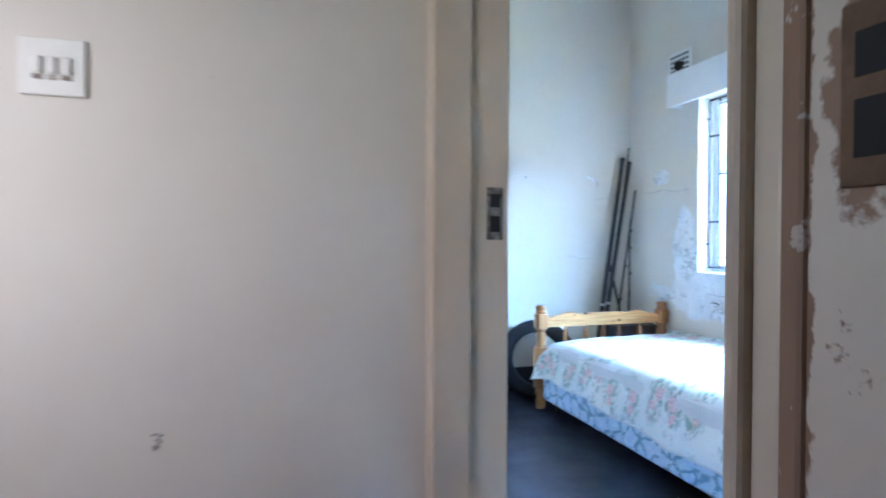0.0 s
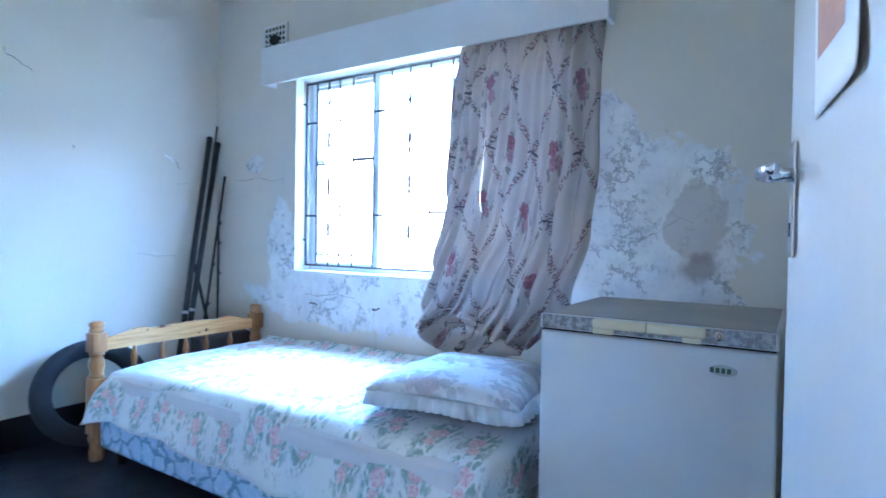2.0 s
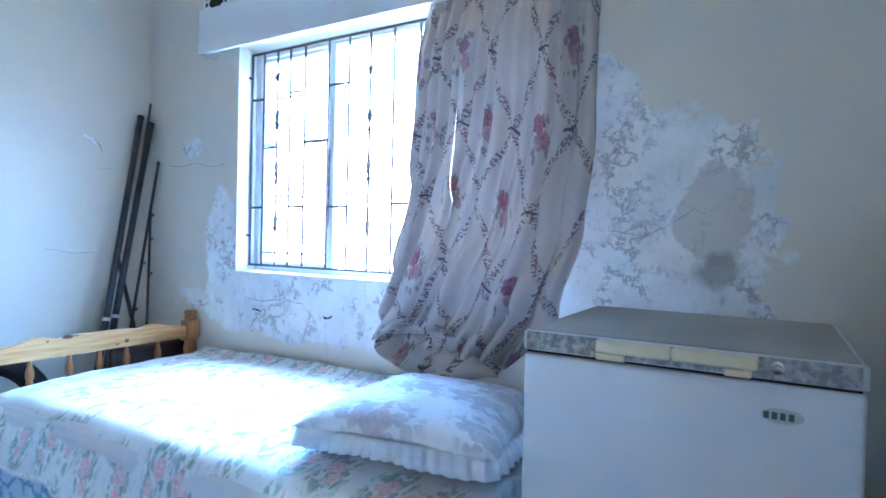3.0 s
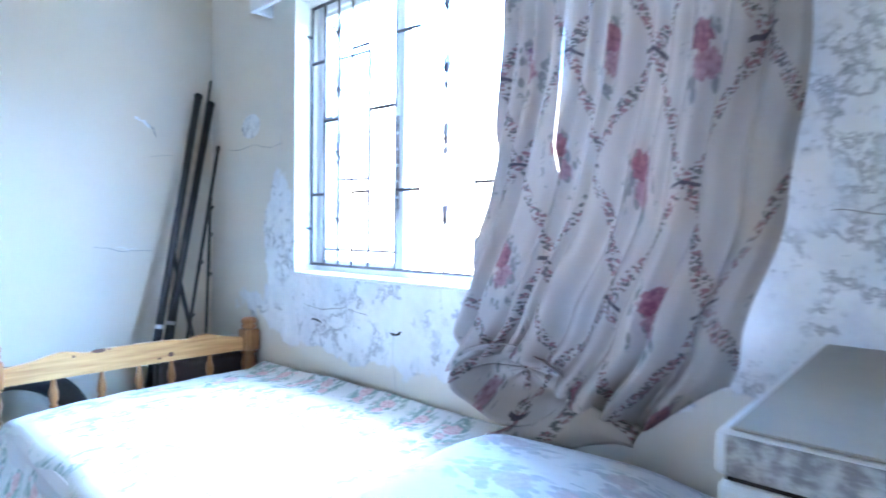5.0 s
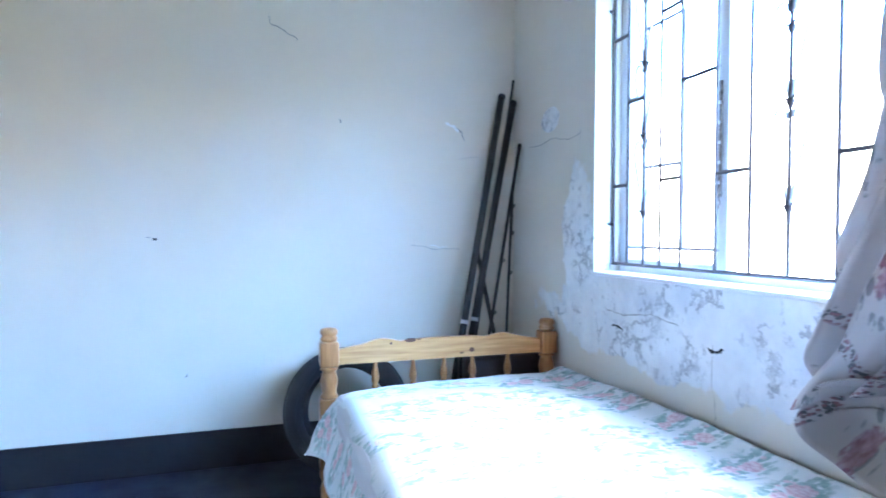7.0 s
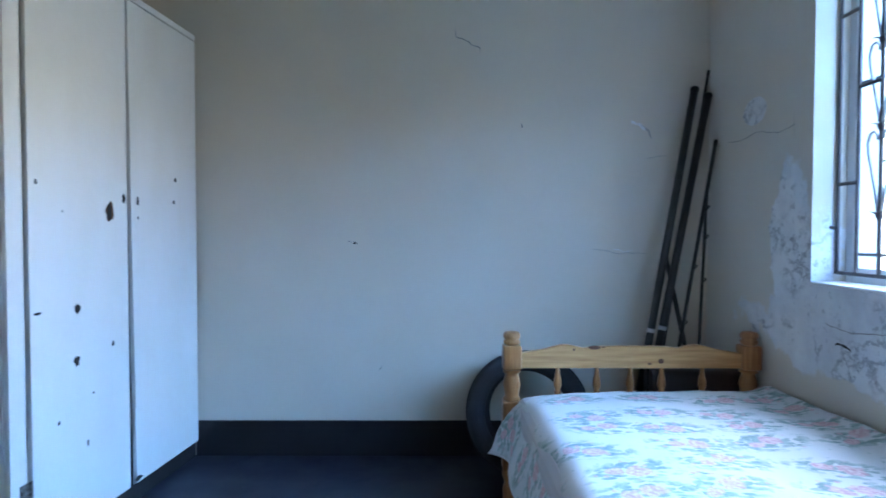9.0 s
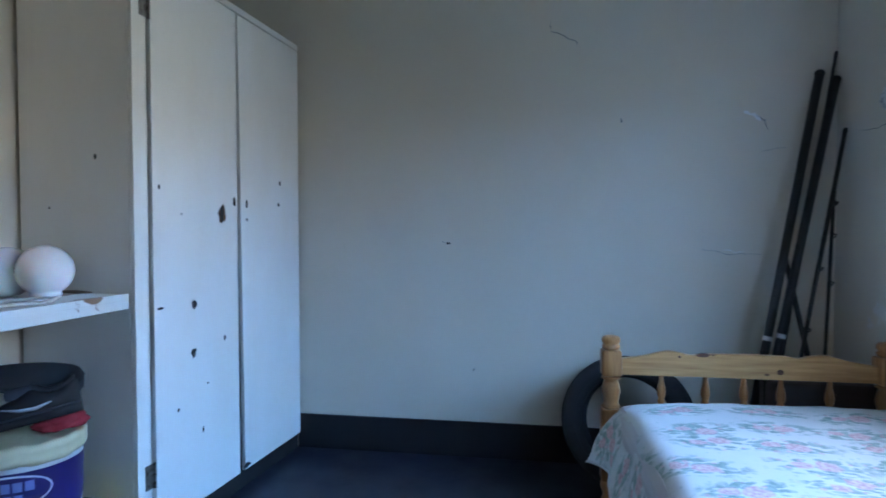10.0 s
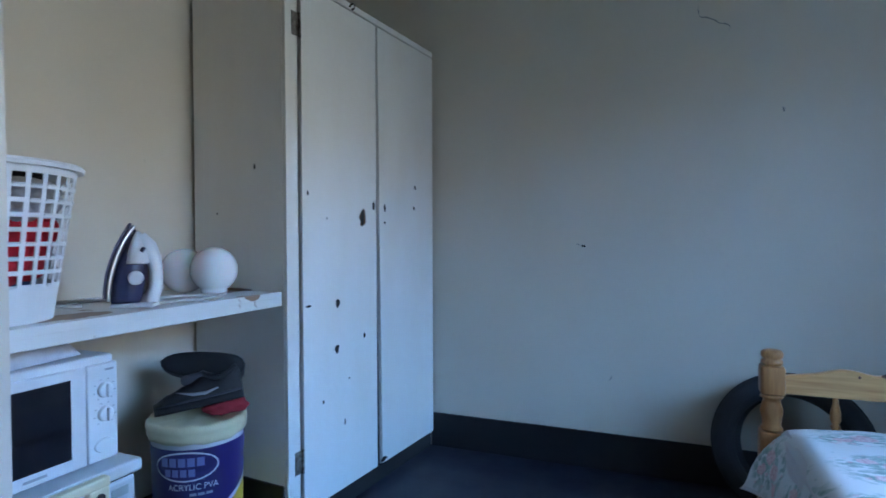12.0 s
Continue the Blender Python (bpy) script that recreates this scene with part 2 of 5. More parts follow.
def sheet(fn, nu, nv, uvfn=None):
    """A cloth of nu by nv quads: fn(u, v) gives the place, uvfn(u, v) the place on the cloth in metres."""
    bm = bmesh.new()
    layer = bm.loops.layers.uv.new("UVMap")
    vs = [[bm.verts.new(fn(i / nu, j / nv)) for j in range(nv + 1)] for i in range(nu + 1)]
    for i in range(nu):
        for j in range(nv):
            ids = ((i, j), (i + 1, j), (i + 1, j + 1), (i, j + 1))
            f = bm.faces.new([vs[a][b] for a, b in ids])
            for loop, (a, b) in zip(f.loops, ids):
                loop[layer].uv = uvfn(a / nu, b / nv)
    return bm


def thing(name, label, category, group="", kind="", at=None):
    ob = new(name)
    if at is not None:
        ob.matrix_world = at
    return tagged(ob, label, category, group, kind)


def structure(name, bm, material, label, category="wall"):
    return tagged(part(name, bm, material), label, category, kind="structure")


def solid(ob, thick, offset=0.0):
    mod = ob.modifiers.new("solidify", 'SOLIDIFY')
    mod.thickness, mod.offset = thick, offset
    return ob


# ---- structure ----
WX, FY, NY = 2.725, 4.04, 0.54          # window wall, far wall, near wall
W_Y0, W_Y1, W_Z0, W_Z1 = 1.62, 3.295, 0.878, 2.03
TOP = 2.95

structure("floor", boxed(-0.9, 2.725, -2.6, 4.04, -0.12, 0.0), M_FLOOR, "dark polished cement floor, scuffed and worn", "floor")
structure("ceiling", boxed(-0.9, 2.98, -2.6, 4.26, TOP, TOP + 0.1), M_CEIL, "plain off-white painted ceiling", "ceiling")

bm = bmesh.new()
box(bm, WX, WX + 0.24, 0.4, W_Y0, -0.1, TOP)
box(bm, WX, WX + 0.24, W_Y1, FY + 0.22, -0.1, TOP)
box(bm, WX, WX + 0.24, W_Y0, W_Y1, -0.1, W_Z0)
box(bm, WX, WX + 0.24, W_Y0, W_Y1, W_Z1, TOP)
wall_w = structure("wall_window", bm, M_DAMP, "cream plaster wall with damp, peeling and mouldy patches")
wall_f = structure("wall_far", boxed(-0.45, WX, FY, FY + 0.22, -0.1, TOP), M_WALL, "scuffed cream plaster wall with cracks and nail holes")
structure("wall_near", boxed(0.553, WX, NY - 0.2, NY, -0.1, TOP), M_WALL, "plain cream plaster wall behind the open door")
bm = bmesh.new()
box(bm, 0.395, 0.553, -2.4, 0.575, -0.1, TOP)
box(bm, 0.395, 0.553, 0.575, 1.425, 2.09, TOP)
box(bm, 0.395, 0.553, 1.425, 1.955, -0.1, TOP)
structure("wall_door", bm, M_HALL, "cream plaster wall around the bedroom doorway")
wall_e = structure("wall_passage_end", boxed(-0.8, 0.393, 1.41, 1.955, -0.1, TOP), M_HALL, "smooth cream plaster wall at the passage end")
structure("wall_alcove_back", boxed(-0.45, -0.228, 1.957, FY, -0.1, TOP), M_WALL, "cream plaster wall at the back of the alcove")
# unseen side wall; its opening is added to hold the passage lamp
bm = bmesh.new()
box(bm, -0.9, -0.8, -2.6, 0.4, -0.1, TOP)
box(bm, -0.9, -0.8, 1.1, 1.955, -0.1, TOP)
box(bm, -0.9, -0.8, 0.4, 1.1, -0.1, 0.9)
box(bm, -0.9, -0.8, 0.4, 1.1, 1.9, TOP)
structure("wall_passage_side", bm, M_HALL, "plain cream passage wall with an unseen opening added for the lamp")
structure("wall_passage_end_south", boxed(-0.8, 0.553, -2.6, -2.4, -0.1, TOP), M_HALL, "plain cream passage wall")

# black painted skirting
sk = structure("baseboard_far", boxed(0.32, WX - 0.014, FY - 0.012, FY - 0.001, 0.0, 0.168, bevel=0.003), M_SKIRT, "black painted skirting along the far wall", "skirting")
structure("baseboard_window", boxed(WX - 0.012, WX - 0.001, NY + 0.012, FY - 0.013, 0.0, 0.165, bevel=0.003), M_SKIRT, "black painted skirting under the window", "skirting")
structure("baseboard_near", boxed(0.56, WX - 0.013, NY + 0.001, NY + 0.011, 0.0, 0.165, bevel=0.003), M_SKIRT, "black painted skirting behind the door", "skirting")
structure("baseboard_alcove", boxed(-0.227, -0.217, 1.957, 2.99, 0.0, 0.165, bevel=0.003), M_SKIRT, "black painted skirting in the alcove", "skirting")

SKYLINE = 2.1          # height of the tree line over the middle of the window, 9 m off

# outside ground
k = Nodes("dry_grass_ground")
p = k.pos()
c = k.mix(k.noise(p, 0.6, 6), (0.34, 0.33, 0.14), (0.48, 0.44, 0.24))
M_GROUND = k.done(c, 0.9)
bm = bmesh.new()
bm.faces.new([bm.verts.new(v) for v in ((-400, -400, -0.14), (400, -400, -0.14), (400, 400, -0.14), (-400, 400, -0.14))])
structure("ground", bm, M_GROUND, "pale sunlit dry grass outside the window", "ground")
# added glowing arc round the window: warm haze to the tree line, blue above
k = Nodes("glowing_hazy_distance")
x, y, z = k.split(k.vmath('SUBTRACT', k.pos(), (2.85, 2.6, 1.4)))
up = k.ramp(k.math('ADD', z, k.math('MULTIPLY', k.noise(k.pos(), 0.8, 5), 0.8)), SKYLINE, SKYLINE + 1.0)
# the low glow is weakened towards -y to darken the far wall
brighter = k.ramp(y, -5.5, 1.5)
k.put(k.b.inputs["Emission Strength"], k.math('ADD', k.math('ADD', 0.3, k.math('MULTIPLY', brighter, 5.6)), k.math('MULTIPLY', up, 10.0)))
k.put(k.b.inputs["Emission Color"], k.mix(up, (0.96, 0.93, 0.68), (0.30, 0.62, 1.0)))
M_GLOW_HAZE = k.done((0.0, 0.0, 0.0), 1.0)
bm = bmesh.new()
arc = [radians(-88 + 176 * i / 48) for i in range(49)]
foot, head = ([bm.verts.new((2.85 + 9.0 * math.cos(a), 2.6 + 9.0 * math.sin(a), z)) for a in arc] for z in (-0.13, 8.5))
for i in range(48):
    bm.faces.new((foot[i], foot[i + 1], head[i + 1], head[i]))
structure("backdrop", bm, M_GLOW_HAZE, "glowing backdrop added for hazy trees and sky beyond the window", "backdrop")

# ---- window, pelmet, curtain ----
win = thing("window_1", "white steel window with a plain bright pane", "window", kind="structure")
fx0, fx1 = WX + 0.115, WX + 0.150
for name, a in (("window_frame", (W_Y0, W_Y0 + 0.035, W_Z0, W_Z1)), ("window_frame", (W_Y1 - 0.035, W_Y1, W_Z0, W_Z1)),
                ("window_frame", (W_Y0 + 0.035, W_Y1 - 0.035, W_Z0, W_Z0 + 0.04)), ("window_frame", (W_Y0 + 0.035, W_Y1 - 0.035, W_Z1 - 0.035, W_Z1))):
    part(name, boxed(fx0, fx1, *a, bevel=0.004), M_STEEL, win)
part("mullion", boxed(fx0 - 0.006, fx1, 2.748, 2.784, W_Z0 + 0.041, W_Z1 - 0.036, bevel=0.004), M_STEEL, win)
sash = part("sash", boxed(fx0 + 0.004, fx1 - 0.004, 2.785, 2.800, W_Z0 + 0.041, W_Z1 - 0.036, bevel=0.002), M_STEEL, win)
part("sash_rail", boxed(fx0 + 0.004, fx1 - 0.004, 2.801, W_Y1 - 0.036, W_Z0 + 0.045, W_Z0 + 0.062, bevel=0.002), M_STEEL, sash)
part("sash_rail", boxed(fx0 + 0.004, fx1 - 0.004, 2.801, W_Y1 - 0.036, W_Z1 - 0.06, W_Z1 - 0.04, bevel=0.002), M_STEEL, sash)
part("sash_rail", boxed(fx0 + 0.004, fx1 - 0.004, W_Y1 - 0.055, W_Y1 - 0.037, W_Z0 + 0.063, W_Z1 - 0.061, bevel=0.002), M_STEEL, sash)
stay = part("window_stay", boxed(fx0 - 0.014, fx0 - 0.010, 2.768, 2.783, 1.145, 1.495, bevel=0.001), M_OLDMETAL, win, "dark perforated window stay")
for z in (1.19, 1.25, 1.31, 1.37, 1.43):
    part("stay_hole", boxed(fx0 - 0.0146, fx0 - 0.0142, 2.772, 2.779, z - 0.005, z + 0.005), M_STEEL, stay)
part("stay_hook", tube(bmesh.new(), [(fx0 - 0.013, 2.776, 1.146), (fx0 - 0.018, 2.768, 1.128), (fx0 - 0.016, 2.776, 1.112), (fx0 - 0.014, 2.784, 1.124)], 0.003), M_OLDMETAL, stay, "", True)
k = Nodes("window_glass")
k.b.inputs["Transmission Weight"].default_value = 1.0
k.b.inputs["IOR"].default_value = 1.05
M_GLASS = k.done((0.97, 0.99, 1.0), 0.0)
for y0, y1 in ((W_Y0 + 0.036, 2.747), (2.802, W_Y1 - 0.056)):
    pane = part("pane", boxed(fx0 + 0.014, fx0 + 0.018, y0, y1, W_Z0 + 0.042, W_Z1 - 0.037), M_GLASS, win)
    pane.visible_shadow = False
part("window_sill", boxed(WX - 0.006, fx0 - 0.001, W_Y0 + 0.002, W_Y1 - 0.002, W_Z0 + 0.001, W_Z0 + 0.014, bevel=0.004), M_PELMET, win, "white painted window sill")

# burglar bars
M_STRIP = painted("grey_painted_strip", (0.24, 0.25, 0.28), (0.14, 0.13, 0.13), 0.5, 20.0, 120.0)
GLAZING = ((3.250, 2.792, 0.985, 0.985), (2.957, 2.957, 0.985, 1.777), (3.250, 3.15, 1.545, 1.542), (3.15, 2.957, 1.278, 1.273), (2.957, 2.792, 1.548, 1.546), (3.154, 2.957, 1.779, 1.777))
grille = thing("burglar_bars", "dark iron burglar bars with leaf ornaments before the window", "burglar bars")
gx = WX + 0.08
ZB, ZT = 0.922, 2.005
bars = (3.285, 3.198, 3.104, 3.016, 2.916, 2.765, 2.640, 2.517, 2.386, 2.25, 2.12, 1.98, 1.84, 1.70)
for y in bars:
    part("upright_bar", tube(bmesh.new(), [(gx, y, ZB), (gx, y, ZT)], 0.0060, 6), M_BAR, grille)
for z in (ZB, ZT):
    part("cross_bar", tube(bmesh.new(), [(gx, 3.289, z), (gx, 1.69, z)], 0.0065, 6), M_BAR, grille)
for y0, y1, z in ((3.285, 3.198, 1.771), (3.285, 3.198, 1.217), (3.198, 3.104, 1.52), (3.016, 2.916, 1.785), (3.016, 2.916, 1.219), (2.916, 2.765, 1.53),
                  (2.765, 2.640, 1.216), (2.765, 2.640, 1.79), (2.386, 2.25, 1.227), (2.12, 1.98, 1.50), (1.84, 1.70, 1.22)):
    part("short_bar", tube(bmesh.new(), [(gx, y0, z), (gx, y1, z)], 0.0066, 6), M_BAR, grille)
for z in (1.885, 1.072):
    part("lug", tube(bmesh.new(), [(gx, 3.285, z), (gx - 0.015, 3.292, z), (gx - 0.02, 3.294, z + 0.006)], 0.006, 6), M_BAR, grille)
leaf_profile = [(0.0005, 0.0), (0.006, 0.018), (0.012, 0.03), (0.006, 0.045), (0.0005, 0.075)]
for y, zs in ((3.104, (1.637, 1.377, 1.106, 1.86)), (2.517, (1.56, 1.372, 1.099, 1.82)), (1.98, (1.37, 1.10))):
    for z in zs:
        bm = lathe(bmesh.new(), leaf_profile, (gx, y, z - 0.03), 8)
        for s in (-1, 1):
            tube(bm, [(gx, y, z - 0.005), (gx - 0.006, y + s * 0.014, z + 0.012), (gx - 0.01, y + s * 0.030, z + 0.014)], [0.004, 0.003, 0.001], 6)
        part("leaf_ornament", bm, M_BAR, grille, "forged iron leaf", True)

# flat iron strips that spring from a leaf and curl into a hook below the next one
for y, zs in ((3.104, (1.106, 1.377, 1.637)), (2.517, (1.099, 1.372, 1.60)), (1.98, (1.10, 1.37))):
    for z in zs:
        for side in (-1, 1):
            pts = [(0.003, 0.0), (0.022, 0.09), (0.046, 0.185), (0.052, 0.225), (0.042, 0.255), (0.024, 0.262), (0.012, 0.248), (0.010, 0.232)]
            bm = bmesh.new()
            rows = [[bm.verts.new((gx + dx, y + side * a, z + h)) for dx in (-0.006, 0.006)] for a, h in pts]
            for p0, p1 in zip(rows, rows[1:]):
                bm.faces.new((p0[0], p0[1], p1[1], p1[0]))
            solid(part("scroll_strip", bm, M_STRIP, grille, "thin flat scrolled strip", True), 0.0022, 0.0)
# light glazing bars of the casement behind
for y0, y1, z0, z1 in GLAZING:
    part("glazing_bar", tube(bmesh.new(), [(fx0 + 0.008, y0, z0), (fx0 + 0.008, y1, z1)], 0.0062, 6), M_STRIP, win)

# pelmet
pel = thing("pelmet", "white painted wooden pelmet above the window", "pelmet")
part("front_board", boxed(WX - 0.105, WX - 0.085, 1.415, 3.48, 1.985, 2.205, bevel=0.004), M_PELMET, pel)
part("top_board", boxed(WX - 0.084, WX - 0.002, 1.435, 3.46, 2.185, 2.203, bevel=0.003), M_PELMET, pel)
for y0 in (1.417, 3.461):
    part("end_board", boxed(WX - 0.084, WX - 0.002, y0, y0 + 0.017, 1.988, 2.203, bevel=0.003), M_PELMET, pel)

rod = thing("curtain_rail", "thin white curtain rail behind the pelmet", "curtain rail")
part("rail", tube(bmesh.new(), [(WX - 0.05, 1.436, 2.03), (WX - 0.05, 3.459, 2.03)], 0.006), M_STEEL, rod)

# curtain cloth: trailing garlands in a diamond lattice, with bouquets where they cross
k = Nodes("printed_curtain_cloth")
uv = k.uv()
wob = k.noise(uv, 9.0, 3, colour=True)
q = k.vmath('ADD', uv, k.vmath('MULTIPLY', k.vmath('SUBTRACT', wob, (0.5, 0.5, 0.5)), (0.045, 0.045, 0.0)))
U, V, _ = k.split(q)
A = k.math('MULTIPLY', U, 1 / 0.46)
B = k.math('MULTIPLY', V, 1 / 0.58)
sa = k.math('ADD', k.math('ADD', A, B), 40.0)
sb = k.math('ADD', k.math('SUBTRACT', A, B), 40.0)
fs, ft = (k.math('SUBTRACT', k.math('FRACT', w), 0.5) for w in (sa, sb))
hs, ht = (k.math('SUBTRACT', k.math('FRACT', k.math('ADD', w, 0.5)), 0.5) for w in (sa, sb))
ids = k.join(k.math('FLOOR', sa), k.math('FLOOR', sb))
cell = k.n("ShaderNodeTexWhiteNoise")
k.l(k.vmath('ADD', ids, (0.37, 0.37, 0.0)), cell.inputs["Vector"])
pick, tone, _ = k.split(cell.outputs["Color"])
# garlands on the lattice lines: paired leaves with small flowers
line = k.ramp(k.math('MINIMUM', k.math('ABSOLUTE', hs), k.math('ABSOLUTE', ht)), 0.054, 0.036)
leafy = k.ramp(k.voronoi(k.vmath('MULTIPLY', uv, (0.5, 0.85, 1.0)), 150.0), 0.60, 0.46)
garland = k.math('MULTIPLY', k.math('MULTIPLY', line, leafy), k.ramp(k.noise(uv, 7.0, 2), 0.26, 0.34))
# small bow where the garlands cross
bu = k.math('MULTIPLY', k.math('ADD', hs, ht), 0.23)
bv = k.math('MULTIPLY', k.math('SUBTRACT', hs, ht), 0.29)
arch = k.math('ADD', bv, k.math('MULTIPLY', k.math('MULTIPLY', bu, bu), -3.0))
bow = k.math('MULTIPLY', k.ramp(k.math('ABSOLUTE', arch), 0.006, 0.004), k.ramp(k.math('ABSOLUTE', bu), 0.052, 0.046))
# bouquet hanging in about half of the diamonds
du = k.math('MULTIPLY', k.math('ADD', fs, ft), 0.23)
dv = k.math('MULTIPLY', k.math('SUBTRACT', fs, ft), 0.29)
chosen = k.ramp(pick, 0.30, 0.32)
ragged = k.math('MULTIPLY', k.math('SUBTRACT', k.noise(uv, 60.0, 3), 0.5), 1.3)


def bloom(cu, cv, ru, rv):
    e = k.vmath('LENGTH', k.join(k.math('MULTIPLY', k.math('SUBTRACT', du, cu), 1 / ru), k.math('MULTIPLY', k.math('SUBTRACT', dv, cv), 1 / rv)))
    return k.math('MULTIPLY', k.ramp(k.math('ADD', e, ragged), 1.08, 0.88), chosen)


petals = k.ramp(k.noise(uv, 62.0, 3), 0.35, 0.65)
foliage = k.math('MULTIPLY', bloom(0.0, 0.02, 0.085, 0.105), k.ramp(k.voronoi(k.vmath('MULTIPLY', uv, (1.0, 0.6, 1.0)), 36.0), 0.47, 0.38))
c = k.mix(k.ramp(k.noise(uv, 4.0, 3), 0.3, 0.7), (0.53, 0.485, 0.46), (0.46, 0.415, 0.395))
c = k.mix(k.math('MULTIPLY', garland, 0.82), c, k.mix(k.ramp(k.noise(uv, 42.0, 2), 0.47, 0.55), (0.070, 0.078, 0.085), (0.25, 0.10, 0.12)))
c = k.mix(k.math('MULTIPLY', bow, 0.9), c, (0.065, 0.06, 0.08))
c = k.mix(k.math('MULTIPLY', foliage, 0.7), c, (0.13, 0.145, 0.15))
dark = k.mix(k.ramp(tone, 0.66, 0.68), (0.175, 0.06, 0.095), (0.16, 0.105, 0.19))
c = k.mix(k.math('MULTIPLY', bloom(0.012, 0.036, 0.042, 0.036), 0.85), c, k.mix(petals, (0.25, 0.125, 0.155), (0.42, 0.27, 0.29)))
c = k.mix(k.math('MULTIPLY', bloom(-0.006, -0.026, 0.042, 0.036), 0.9), c, k.mix(petals, dark, (0.36, 0.16, 0.19)))
k.bump(k.noise(uv, 700.0, 1), 0.1, 0.0005)
k.done(c, 0.85)
tr = k.n("ShaderNodeBsdfTranslucent")
k.l(c, tr.inputs[0])
mixer = k.n("ShaderNodeMixShader")
mixer.inputs[0].default_value = 0.20
k.l(k.b.outputs[0], mixer.inputs[1])
k.l(tr.outputs[0], mixer.inputs[2])
k.l(mixer.outputs[0], k.t.nodes["Material Output"].inputs[0])
M_CURTAIN = k.m


def lerps(t, keys):
    for (a, va), (b, vb) in zip(keys, keys[1:]):
        if t <= b:
            f = (t - a) / (b - a)
            f = f * f * (3 - 2 * f)
            return va + (vb - va) * f
    return keys[-1][1]


rnd = random.Random(11)
CREASES = []
at = -0.02
while at < 1.3:
    at += rnd.uniform(0.055, 0.135)
    CREASES.append((at, rnd.uniform(0.012, 0.026), rnd.uniform(0.022, 0.052)))


def curtain_at(u, v):
    low = lerps(u, ((0, 0.665), (0.12, 0.72), (0.28, 0.75), (0.42, 0.72), (0.55, 0.655), (0.66, 0.60), (0.85, 0.61), (1, 0.74)))
    z = 2.02 + (low - 2.02) * v
    left = lerps(-z, ((-2.03, 2.118), (-1.62, 2.150), (-1.19, 2.19), (-0.85, 2.235), (-0.66, 2.305), (-0.55, 2.27)))
    right = lerps(-z, ((-2.03, 1.445), (-1.45, 1.444), (-1.13, 1.478), (-0.83, 1.55), (-0.55, 1.68)))
    belly = math.exp(-((z - 0.80) / 0.24) ** 2)
    # narrow gathers at the rail; below, broad bands between sharp creases that run down to the gathered hem
    along = u + 0.26 * v ** 2.4 * (1 - u) ** 0.7 + 0.02 * noise.noise(Vector((u * 3.0, z * 2.2, 4.2)))
    crease = sum(d * math.exp(-((along - c) / w) ** 2) for c, w, d in CREASES) * (0.75 + 1.0 * v)
    fine = math.sin(2 * math.pi * (15.0 * u + 0.3 * z) + 2.0 * noise.noise(Vector((u * 5.0, z, 0.4))))
    wave = 0.020 * math.sin(2 * math.pi * 3.3 * along + 0.6) * (0.5 + 0.6 * v)
    x = WX - 0.066 - 0.056 * min(1.0, v / 0.16) + crease + wave - 0.010 * max(0.0, 1.0 - 1.7 * v) * fine - 0.040 * belly
    x += 0.014 * noise.noise(Vector((u * 6.0, z * 3.0, 2.0))) * v + 0.006 * noise.noise(Vector((u * 19.0, z * 9.0, 7.0))) * v
    y = left + (right - left) * u
    curl = max(0.0, (v - 0.92) / 0.08)
    x += 0.05 * curl * curl * max(0.0, (u - 0.55) / 0.45)
    return (min(x, WX - 0.012), y, z)


def slit(v):
    """Half of the gap between the two widths of cloth."""
    f = (v - 0.30) / 0.47
    return 0.0006 * math.sin(math.pi * f ** 1.3) if 0.0 < f < 1.0 else 0.0


def panel_cloth(u, v):
    return (u * 1.55, v * 1.45)


cur = thing("curtain", "cream curtain printed with dark garlands and red bouquets, bunched up below", "curtain")
first = part("cloth_width", sheet(lambda u, v: curtain_at(u * (0.275 - slit(v)), v), 64, 90, lambda u, v: panel_cloth(u * 0.275, v)), M_CURTAIN, cur, "", True)
second = part("cloth_width", sheet(lambda u, v: curtain_at(1 - (1 - u) * (0.725 - slit(v)), v), 170, 90, lambda u, v: panel_cloth(0.275 + u * 0.725, v)), M_CURTAIN, cur, "", True)
solid(first, 0.002)
solid(second, 0.002)


def hem_bowl(u, v):
    """The turned-up hem: a scoop whose mouth faces the room."""
    a = 2 * math.pi * u
    d = math.sin(v * math.pi / 2)
    ca, sa = math.cos(a), math.sin(a)
    mouth = Vector((WX - 0.150 - 0.010 * ca, 2.097 + 0.180 * ca, 0.664 + (0.108 if sa > 0 else 0.098) * sa))
    deep = Vector((WX - 0.030, 2.10 + 0.12 * ca * (1 - v ** 6), 0.690 + 0.055 * sa * (1 - v ** 6)))
    q = mouth.lerp(deep, d)
    q.x += 0.012 * math.sin(5 * a) * (1 - v) + 0.010 * noise.noise(Vector((ca * 3, sa * 3, v * 4))) * v
    return q


solid(part("turned_hem", sheet(hem_bowl, 64, 14, lambda u, v: (hem_bowl(u, v).y * 2.0, hem_bowl(u, v).z)), M_CURTAIN, cur, "turned-up hem of the curtain", True), 0.002)


def hem_tail(u, v):
    """The loose end of the hem that lies on the bedspread."""
    y = 2.16 - 0.42 * u
    top = lerps(u, ((0, 0.520), (0.3, 0.580), (0.65, 0.665), (1, 0.630)))
    low = lerps(u, ((0, 0.496), (0.5, 0.550), (1, 0.600)))
    x = WX - 0.125 - 0.045 * math.sin(v * math.pi * 0.7) - 0.010 * math.sin(11 * u + 2 * v)
    return (x, y, top + (low - top) * v + 0.005 * noise.noise(Vector((u * 7, v * 4, 5.0))))


